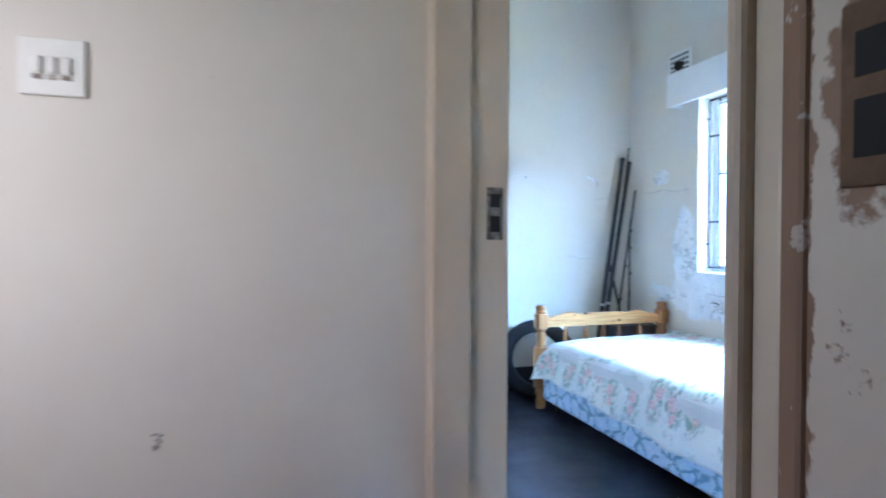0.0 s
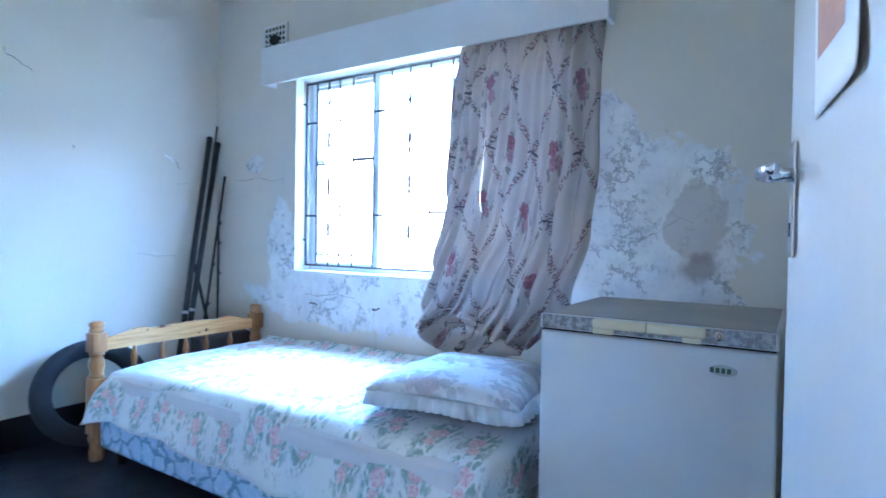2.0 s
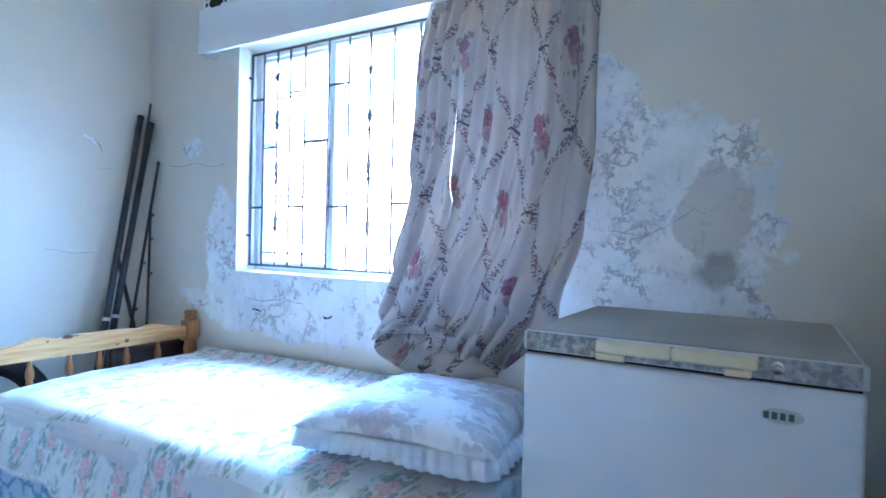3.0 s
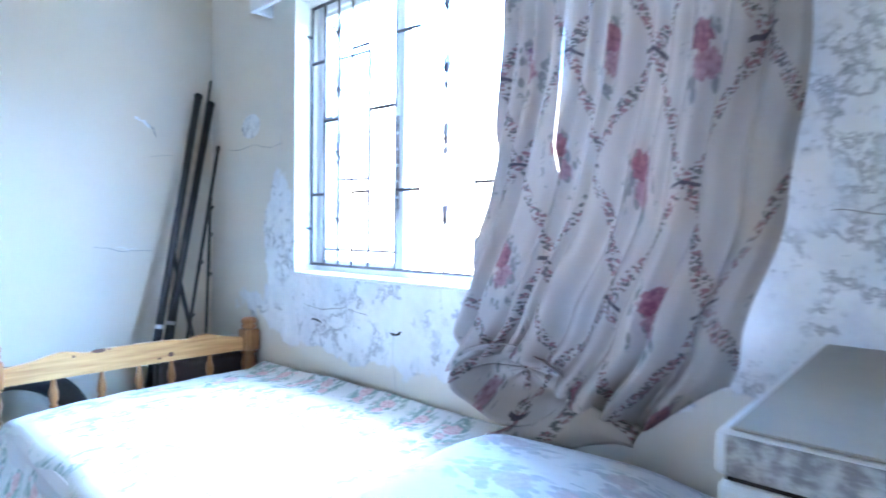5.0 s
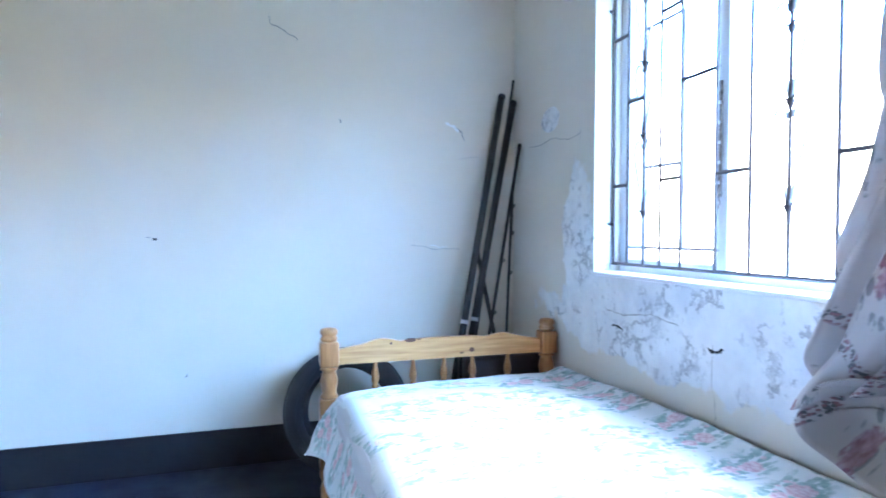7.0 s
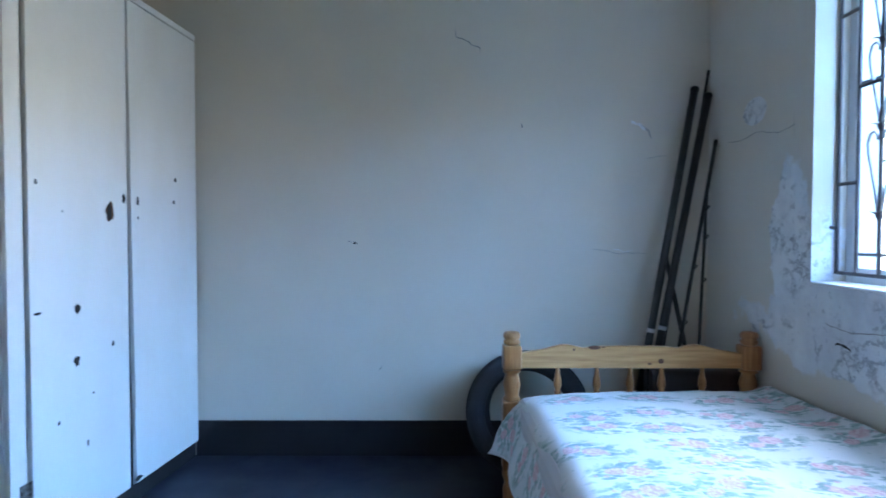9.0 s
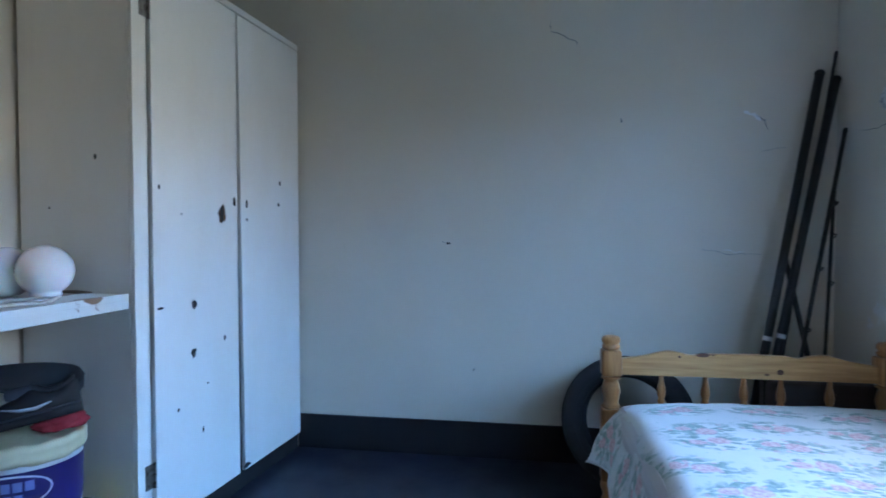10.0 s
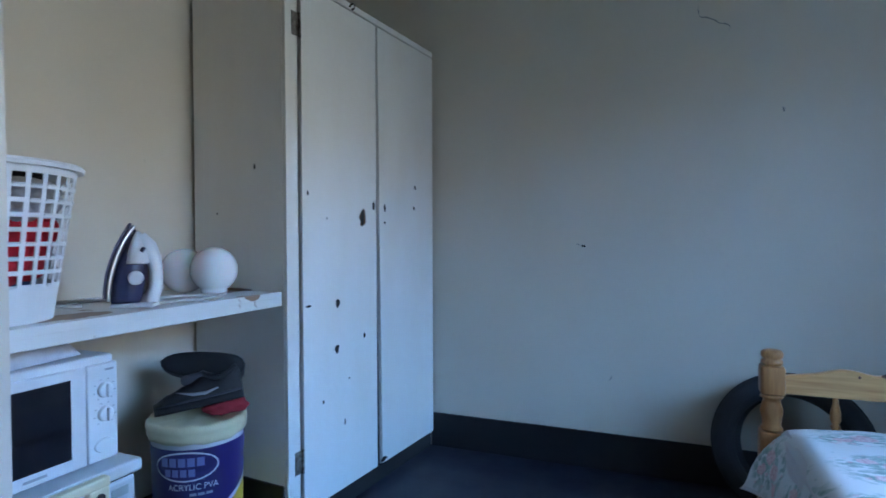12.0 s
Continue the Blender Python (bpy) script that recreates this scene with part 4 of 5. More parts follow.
part("hook", tube(bmesh.new(), [(0.017, 0.352, 1.945), (0.03, 0.352, 1.955), (0.045, 0.348, 1.945), (0.045, 0.344, 1.93), (0.035, 0.342, 1.926)], 0.004), M_OLDMETAL, cup, "bent metal hook", True)
for n, (x, z, w, h) in enumerate(((-0.132, 1.296, 0.004, 0.008), (-0.317, 1.136, 0.003, 0.003))):
    part("nail_hole", boxed(x - w, x + w, -0.0012, -0.0002, z - h, z + h), M_BLACK, cup)
part("skirting", boxed(-0.42, -0.004, -0.010, -0.0015, 0.0, 0.20, bevel=0.002), M_SKIRT, cup, "black painted skirting")

# ---- alcove shelf ----
shelf = thing("alcove_shelf", "white painted shelf board with chipped edges across the alcove", "shelf")
part("board", boxed(-0.226, 0.205, 1.958, 2.992, 0.842, 0.864, bevel=0.002), M_SHELF, shelf, "worn grey-white board")
part("front_strip", boxed(0.206, 0.222, 1.958, 2.992, 0.818, 0.866, bevel=0.003), M_SHELF, shelf, "chipped white front strip")
part("edge_trim", boxed(0.2225, 0.226, 1.958, 2.985, 0.846, 0.8665, bevel=0.001), M_SHELF, shelf)

k = Nodes("opal_glass")
k.b.inputs["Subsurface Weight"].default_value = 0.2
k.b.inputs["Coat Weight"].default_value = 0.5
M_OPAL = k.done((0.80, 0.80, 0.80), 0.12)


def globe(at):
    ob = thing("glass_globe", "round opal glass lamp globe lying on the shelf", "lamp globe", "lamp globes on the shelf", at=at)
    r = 0.074
    prof = [(0.030, -0.076), (0.040, -0.078), (0.041, -0.066)]
    a0 = -math.pi / 2 + 0.58
    prof += [(r * math.cos(a0 + (math.pi / 2 - a0) * i / 18), r * math.sin(a0 + (math.pi / 2 - a0) * i / 18)) for i in range(19)]
    prof[-1] = (0.0003, r)
    part("shade", lathe(bmesh.new(), prof, seg=36), M_OPAL, ob, "", True)
    return ob


globe(pose(0.046, 2.868, 0.9435))
globe(pose(-0.066, 2.852, 0.939, 85, 0, 70))

# steam iron standing on its heel
M_WHITEP = painted("white_plastic", (0.76, 0.77, 0.79), (0.68, 0.69, 0.71), 0.3, 10.0, 90.0, 0.5, 0.03)
M_NAVYP = painted("dark_blue_plastic", (0.035, 0.04, 0.10), (0.05, 0.055, 0.12), 0.3, 10.0, 90.0, 0.5, 0.03)
M_SOLE = painted("brushed_sole_plate", (0.55, 0.55, 0.56), (0.42, 0.42, 0.43), 0.3, 10.0, 140.0, 0.6, 0.1, 1.0)
iron = thing("steam_iron", "white and dark blue steam iron standing upright on the shelf", "iron", at=pose(0.065, 2.495, 0.866, 0, 0, -58))


def hull(front, back, width, height, z0=0.0, seg=22, tip=2.2):
    """A body lofted upwards: front(f) and back(f) bound its depth along y, width its half-width along x."""
    bm = bmesh.new()
    rows = []
    for i in range(seg + 1):
        f = i / seg
        w = max(0.003, width * (1 - (f * 0.985) ** tip))
        a, b = front(f), back(f)
        z = z0 + (height - z0) * f
        rows.append([bm.verts.new(q) for q in ((-w, a, z), (w, a, z), (w, a * 0.6 + b * 0.4, z), (w * 0.6, b, z), (-w * 0.6, b, z), (-w, a * 0.6 + b * 0.4, z))])
    for a, b in zip(rows, rows[1:]):
        for j in range(6):
            bm.faces.new((a[j], a[(j + 1) % 6], b[(j + 1) % 6], b[j]))
    bm.faces.new(rows[0][::-1])
    bm.faces.new(rows[-1])
    return bm


def lean(f):
    return 0.046 * f * f


part("sole_plate", hull(lambda f: lean(f) - 0.007, lambda f: lean(f), 0.054, 0.222, 0.025), M_NAVYP, iron, "thin dark sole plate", True)
part("skirt", hull(lambda f: lean(f) + 0.0005, lambda f: lean(f) + 0.010, 0.052, 0.216, 0.018), M_SOLE, iron, "silver grey skirt", True)
part("tank", hull(lambda f: lean(f) + 0.0105, lambda f: 0.070 + 0.012 * math.sin(3.1 * f) - 0.022 * f * f, 0.047, 0.205, 0.012), M_NAVYP, iron, "dark blue water tank", True)
part("cover", hull(lambda f: 0.045 + 0.012 * f, lambda f: 0.094 - 0.030 * f * f, 0.040, 0.200, 0.115, tip=3.0), M_WHITEP, iron, "white top cover", True)
part("handle", tube(bmesh.new(), [(0, 0.070, 0.014), (0, 0.094, 0.020), (0, 0.104, 0.05), (0, 0.106, 0.09), (0, 0.100, 0.125), (0, 0.084, 0.160), (0, 0.068, 0.190)], [0.017, 0.020, 0.018, 0.017, 0.019, 0.023, 0.013], 14, side=(1, 0, 0)), M_WHITEP, iron, "curved white handle", True)
part("heel", boxed(-0.045, 0.045, 0.004, 0.110, 0.0, 0.012, bevel=0.004), M_WHITEP, iron)
part("dial", lathe(bmesh.new(), [(0.018, 0), (0.018, 0.012), (0.013, 0.014)], seg=20, m=Matrix.Translation((0.040, 0.070, 0.078)) @ Matrix.Rotation(radians(86), 4, 'Y')), M_WHITEP, iron, "round white dial")
part("button", lathe(bmesh.new(), [(0.007, 0), (0.007, 0.008)], seg=14, m=Matrix.Translation((0.030, 0.086, 0.150)) @ Matrix.Rotation(radians(60), 4, 'X')), M_NAVYP, iron)
M_CORD = painted("grey_flex", (0.58, 0.57, 0.54), (0.42, 0.41, 0.39), 0.6, 30.0)
cord = part("iron_cord", tube(bmesh.new(), [(0.115, 2.52, 0.873), (0.15, 2.56, 0.8725), (0.165, 2.63, 0.8725), (0.19, 2.68, 0.8725), (0.205, 2.715, 0.8725), (0.19, 2.75, 0.8755), (0.165, 2.79, 0.8775), (0.155, 2.80, 0.8725), (0.12, 2.79, 0.8725), (0.06, 2.72, 0.8725), (0.0, 2.60, 0.8725), (-0.09, 2.50, 0.8725), (-0.11, 2.42, 0.8725), (-0.05, 2.40, 0.8725), (0.03, 2.43, 0.8725)], 0.0045), M_CORD, None, "", True)
tagged(cord, "grey iron flex looped loosely along the shelf", "cord")
M_TWIG = painted("brown_scrap", (0.20, 0.14, 0.09), (0.10, 0.07, 0.05), 0.8, 40.0)
scr = part("scrap", tube(bmesh.new(), [(0.02, 2.955, 0.872), (0.06, 2.965, 0.871), (0.11, 2.972, 0.8695)], [0.005, 0.006, 0.002], 7), M_TWIG, None, "", True)
tagged(scr, "small brown scrap of card on the shelf", "scrap")

# laundry basket: round, with rows of square holes, built strip by strip
bk = thing("laundry_basket", "white plastic laundry basket with square holes, full of clothes", "basket", at=pose(0.025, 2.183, 0.8655))
RB, RT, BH = 0.150, 0.204, 0.345


def brad(z):
    return RB + (RT - RB) * (z / BH)


bm = bmesh.new()
cols_n, rows_n = 34, 8
z_low, z_high = 0.075, 0.318
def cell(bm, a0, a1, z0, z1, seg=2):
    for i in range(seg):
        b0, b1 = a0 + (a1 - a0) * i / seg, a0 + (a1 - a0) * (i + 1) / seg
        vs = []
        for a, z in ((b0, z0), (b1, z0), (b1, z1), (b0, z1)):
            r = brad(z)
            vs.append((r * math.cos(a), r * math.sin(a), z))
        bm.faces.new([bm.verts.new(q) for q in vs])
step = 2 * math.pi / cols_n
pitch = (z_high - z_low) / rows_n
for i in range(cols_n):
    cell(bm, i * step, (i + 1) * step, 0.0, z_low)
    cell(bm, i * step, (i + 1) * step, z_high, BH)
    for j in range(rows_n):
        z0 = z_low + j * pitch
        cell(bm, i * step, i * step + step * 0.30, z0, z0 + pitch, seg=1)
        cell(bm, i * step + step * 0.30, (i + 1) * step, z0, z0 + pitch * 0.30, seg=1)
bmesh.ops.remove_doubles(bm, verts=bm.verts, dist=0.0003)
wallb = part("side", bm, M_WHITEP, bk)
solid(wallb, 0.003, -1.0)
part("bottom", lathe(bmesh.new(), [(RB - 0.003, 0.002), (RB - 0.003, 0.006)], seg=34), M_WHITEP, bk)
part("rim", lathe(bmesh.new(), [(RT - 0.004, BH - 0.012), (RT + 0.012, BH - 0.012), (RT + 0.014, BH - 0.004), (RT + 0.008, BH + 0.002), (RT - 0.004, BH + 0.002), (RT - 0.004, BH - 0.012)], seg=48, caps=False), M_WHITEP, bk)


def cloth_lump(name, at, size, colour, label, seed):
    bm = bmesh.new()
    bmesh.ops.create_icosphere(bm, subdivisions=4, radius=1.0)
    for v in bm.verts:
        n = noise.noise(v.co * 1.7 + Vector((seed, 0, 0))) * 0.25 + noise.noise(v.co * 5 + Vector((0, seed, 0))) * 0.09
        v.co = Vector((v.co.x * size[0], v.co.y * size[1], v.co.z * size[2])) * (1 + n)
    m = painted(name + "_cloth", colour, tuple(c * 0.6 for c in colour), 0.9, 12.0, 90.0, 0.8, 0.3)
    ob = part(name, bm, m, None, "", True)
    ob.matrix_world = at
    return tagged(ob, label, "clothing", "clothes in the basket")


cloth_lump("red_shirt", pose(0.028, 2.178, 1.035), (0.154, 0.154, 0.120), (0.56, 0.012, 0.03), "crumpled red shirt in the laundry basket", 1)
cloth_lump("blue_cloth", pose(0.025, 2.175, 0.935), (0.124, 0.124, 0.042), (0.03, 0.04, 0.13), "dark blue crumpled cloth at the basket's bottom", 2)
cloth_lump("white_cloth", pose(0.075, 2.215, 1.13), (0.120, 0.115, 0.055), (0.62, 0.60, 0.62), "pale grey crumpled cloth in the laundry basket", 3)
cloth_lump("yellow_cloth", pose(0.055, 2.12, 1.165), (0.115, 0.090, 0.045), (0.50, 0.36, 0.05), "mustard yellow crumpled cloth in the laundry basket", 4)
cloth_lump("dark_cloth", pose(0.015, 2.19, 1.195), (0.140, 0.145, 0.030), (0.03, 0.03, 0.04), "black crumpled cloth on top of the laundry", 5)
hg = part("coat_hanger", tube(bmesh.new(), [(-0.02, 2.29, 1.195), (0.015, 2.335, 1.215), (0.05, 2.375, 1.222)], [0.006, 0.008, 0.009], 8), M_WHITEP, None, "", True)
tagged(hg, "white plastic coat hanger end poking out of the basket", "hanger")

# small chest freezer under the shelf, with microwave on top
sf = thing("small_freezer", "small white chest freezer with a cream handle under the shelf", "freezer")
part("cabinet", boxed(-0.165, 0.188, 1.962, 2.452, 0.0, 0.455, bevel=0.008), M_ENAMEL, sf)
sl = part("lid", boxed(-0.170, 0.196, 1.960, 2.466, 0.462, 0.494, bevel=0.006), M_ENAMEL, sf)
part("seal", boxed(-0.160, 0.184, 1.965, 2.448, 0.4555, 0.4615), M_BLACK, sf, "dark rubber seal")
bm = bmesh.new()
box(bm, 0.1965, 0.222, 2.06, 2.36, 0.468, 0.492, bevel=0.005)
box(bm, 0.1965, 0.218, 2.31, 2.36, 0.425, 0.467, bevel=0.004)
part("handle", bm, M_CREAM, sl, "cream plastic handle")
part("lock", lathe(bmesh.new(), [(0.011, 0), (0.011, 0.004), (0.005, 0.0045)], seg=18, m=Matrix.Translation((0.2185, 2.335, 0.446)) @ Matrix.Rotation(radians(90), 4, 'Y')), M_BLACK, sl)
part("badge", boxed(0.1885, 0.190, 2.385, 2.43, 0.415, 0.438, bevel=0.0005), M_SILVER, sf)

mw = thing("microwave", "white microwave oven with a dark window and two knobs", "microwave", at=pose(0, 0, 0.495))
part("body", boxed(-0.168, 0.150, 1.962, 2.424, 0.012, 0.268, bevel=0.006), M_WHITEP, mw)
for x in (-0.13, 0.11):
    for y in (2.0, 2.39):
        part("foot", lathe(bmesh.new(), [(0.012, 0.0), (0.012, 0.0115)], (x, y, 0), 12), M_BLACK, mw)
mdoor = part("door", boxed(0.151, 0.166, 1.963, 2.343, 0.016, 0.250, bevel=0.004), M_WHITEP, mw)
k = Nodes("dark_oven_glass")
M_DARKGLASS = k.done((0.012, 0.012, 0.016), 0.08)
part("door_window", boxed(0.1663, 0.168, 1.985, 2.305, 0.045, 0.228, bevel=0.0008), M_DARKGLASS, mdoor, "dark tinted oven window")
panel = part("control_panel", boxed(0.151, 0.166, 2.346, 2.423, 0.016, 0.250, bevel=0.004), M_WHITEP, mw)
M_GREYM = painted("grey_print", (0.35, 0.36, 0.40), (0.45, 0.46, 0.50), 0.5)
for z in (0.186, 0.128):
    kn = part("knob", lathe(bmesh.new(), [(0.019, 0), (0.018, 0.008), (0.015, 0.010)], seg=24, m=Matrix.Translation((0.1662, 2.388, z)) @ Matrix.Rotation(radians(90), 4, 'Y')), M_WHITEP, panel, "round white knob", True)
    part("grip", boxed(0.176, 0.186, 2.385, 2.391, z - 0.016, z + 0.016, bevel=0.002), M_WHITEP, kn)
    for a in range(0, 300, 40):
        yy, zz = 2.388 + 0.027 * math.sin(radians(a - 140)), z + 0.027 * math.cos(radians(a - 140))
        part("dial_mark", boxed(0.1662, 0.1668, yy - 0.002, yy + 0.002, zz - 0.001, zz + 0.001), M_GREYM, kn)
part("open_button", lathe(bmesh.new(), [(1.0, 0), (0.92, 0.004), (0.0, 0.0045)], seg=28, m=Matrix.Translation((0.1662, 2.386, 0.052)) @ Matrix.Rotation(radians(90), 4, 'Y') @ Matrix.Diagonal((0.017, 0.027, 1, 1))), M_WHITEP, panel)
part("name_bar", boxed(0.1662, 0.1668, 2.20, 2.25, 0.028, 0.034), M_GREYM, mdoor)
part("name_bar", boxed(0.1662, 0.1668, 2.39, 2.412, 0.232, 0.237), M_GREYM, panel)


def bag_at(u, v):
    a, b = u - 0.5, v - 0.5
    h = max(0.0, (1 - (2 * a) ** 4) * (1 - (2 * b) ** 4)) ** 0.5
    return (0.03 + a * 0.22 - 0.05 * b, 2.205 + b * 0.32, 0.7665 + 0.052 * h * (0.8 + 0.4 * v) + 0.010 * noise.noise(Vector((u * 6, v * 6, 3))) * h)


M_BAG = painted("crumpled_plastic_bag", (0.62, 0.62, 0.66), (0.42, 0.42, 0.48), 0.3, 20.0, 60.0, 0.8, 0.4)
bag = part("plastic_bag", sheet(bag_at, 40, 40, lambda u, v: (u, v)), M_BAG, None, "", True)
solid(bag, 0.002, 1.0)
tagged(bag, "folded grey plastic bag lying on the microwave", "bag")
for v0, v1 in ((0.50, 0.53), (0.56, 0.59), (0.62, 0.65), (0.71, 0.735)):
    bm = sheet(lambda u, v: tuple(Vector(bag_at(0.52 + 0.22 * u, v0 + (v1 - v0) * v)) + Vector((0, 0, 0.0026))), 6, 2, lambda u, v: (u, v))
    solid(part("print_bar", bm, M_BLACK, bag), 0.0006)

# paint bucket with a pair of sneakers on it
bu = thing("paint_bucket", "white plastic paint bucket with a purple and yellow label", "bucket", at=pose(0.035, 2.805, 0))
k = Nodes("bucket_label")
p = k.obj()
xx, yy, zz = k.split(p)
edge = k.math('ADD', 0.235, k.math('MULTIPLY', yy, 0.55))
c = k.mix(k.ramp(zz, k.math('ADD', edge, 0.012), k.math('ADD', edge, 0.016)), (0.70, 0.45, 0.03), (0.028, 0.018, 0.11))
band = k.math('MULTIPLY', k.ramp(zz, k.math('SUBTRACT', edge, 0.002), edge), k.ramp(zz, k.math('ADD', edge, 0.016), k.math('ADD', edge, 0.014)))
c = k.mix(band, c, (0.72, 0.72, 0.74))
M_LABEL = k.done(c, 0.35)
M_CREAMP = painted("cream_bucket_plastic", (0.70, 0.64, 0.42), (0.52, 0.45, 0.26), 0.4, 20.0, 60.0)
part("pail", lathe(bmesh.new(), [(0.122, 0.0), (0.126, 0.01), (0.137, 0.432), (0.139, 0.434), (0.139, 0.45)], seg=48), M_WHITEP, bu, "", True)
part("label", lathe(bmesh.new(), [(0.1285, 0.04), (0.1385, 0.418)], seg=48, caps=False), M_LABEL, bu, "purple and yellow paper label", True)
bm = lathe(bmesh.new(), [(0.1405, 0.432), (0.145, 0.438), (0.149, 0.450), (0.146, 0.458), (0.150, 0.468), (0.149, 0.482), (0.142, 0.490), (0.136, 0.486), (0.0005, 0.484)], seg=72)
for v in bm.verts:
    r = math.hypot(v.co.x, v.co.y)
    if r > 0.13:
        n = noise.noise(Vector((v.co.x * 30, v.co.y * 30, v.co.z * 20)))
        v.co.x *= 1 + 0.020 * n
        v.co.y *= 1 + 0.020 * n
        v.co.z += 0.006 * noise.noise(Vector((v.co.x * 22, v.co.y * 22, 4.0)))
part("lid", bm, M_CREAMP, bu, "grubby cream lid with a crumpled rim", True)
part("handle_lug", boxed(-0.012, 0.012, 0.1395, 0.156, 0.395, 0.435, bevel=0.003), M_BLACK, bu)
part("bail_handle", tube(bmesh.new(), [(0, 0.152, 0.41), (0.02, 0.158, 0.375), (0.04, 0.152, 0.36)], 0.0028), M_OLDMETAL, bu, "wire handle", True)


def round_patch(name, a0, a1, z0, z1, r, material, parent, oval=False):
    bm = bmesh.new()
    n = 24
    if oval:
        vs = []
        for i in range(n):
            a = 2 * math.pi * i / n
            ang = (a0 + a1) / 2 + (a1 - a0) / 2 * math.cos(a)
            z = (z0 + z1) / 2 + (z1 - z0) / 2 * math.sin(a)
            vs.append(bm.verts.new((r * math.cos(ang), r * math.sin(ang), z)))
        mid = bm.verts.new((r * math.cos((a0 + a1) / 2) * 1.002, r * math.sin((a0 + a1) / 2) * 1.002, (z0 + z1) / 2))
        for i in range(n):
            bm.faces.new((vs[i], vs[(i + 1) % n], mid))
    else:
        n = 6
        lo = [bm.verts.new((r * math.cos(a0 + (a1 - a0) * i / n), r * math.sin(a0 + (a1 - a0) * i / n), z0)) for i in range(n + 1)]
        hi = [bm.verts.new((v.co.x, v.co.y, z1)) for v in lo]
        for i in range(n):
            bm.faces.new((lo[i], lo[i + 1], hi[i + 1], hi[i]))
    return part(name, bm, material, parent)


FA = radians(-44)    # the way the label faces
oval = round_patch("oval_mark", FA - 0.98, FA + 0.42, 0.322, 0.412, 0.1392, M_WHITEP, bu, True)
round_patch("oval_inner", FA - 0.95, FA + 0.38, 0.327, 0.407, 0.1400, painted("label_purple", (0.035, 0.022, 0.13), (0.05, 0.03, 0.16), 0.4), oval, True)
M_MARK = painted("label_blue_print", (0.20, 0.22, 0.46), (0.26, 0.28, 0.52), 0.4)
for i in range(5):
    round_patch("mark_bar", FA - 0.80 + i * 0.19, FA - 0.65 + i * 0.19, 0.368, 0.394, 0.1408, M_MARK, oval)
for i in range(4):
    round_patch("mark_bar", FA - 0.72 + i * 0.17, FA - 0.59 + i * 0.17, 0.338, 0.360, 0.1406, M_MARK, oval)


def bent_text(body, size, z, r, centre, material, parent, squeeze=1.0):
    cu = bpy.data.curves.new("text", 'FONT')
    cu.body, cu.size, cu.align_x = body, size, 'CENTER'
    ob = new("lettering", cu)
    me = bpy.data.meshes.new_from_object(ob.evaluated_get(bpy.context.evaluated_depsgraph_get()))
    bpy.data.objects.remove(ob)
    for v in me.vertices:
        a = centre + v.co.x * squeeze / r
        v.co = (r * math.cos(a), r * math.sin(a), z + v.co.y)
    me.materials.append(material)
    ob = new("lettering", me)
    ob.parent = parent
    return ob


bent_text("ACRYLIC PVA", 0.026, 0.297, 0.1385, FA - 0.13, M_WHITEP, bu, 0.92)
for i in range(3):
    round_patch("small_print", FA - 0.20 + i * 0.17, FA - 0.06 + i * 0.17, 0.278, 0.286, 0.1365, M_GREYM, bu)

M_SHOE = painted("black_sneaker_leather", (0.012, 0.011, 0.013), (0.032, 0.030, 0.032), 0.55, 20.0, 120.0, 0.7, 0.2)
M_RUBBER = painted("dark_rubber_sole", (0.011, 0.010, 0.012), (0.028, 0.026, 0.027), 0.7, 20.0, 120.0)
M_SHOEGREY = painted("grey_suede", (0.07, 0.07, 0.085), (0.045, 0.045, 0.055), 0.8, 30.0, 120.0)


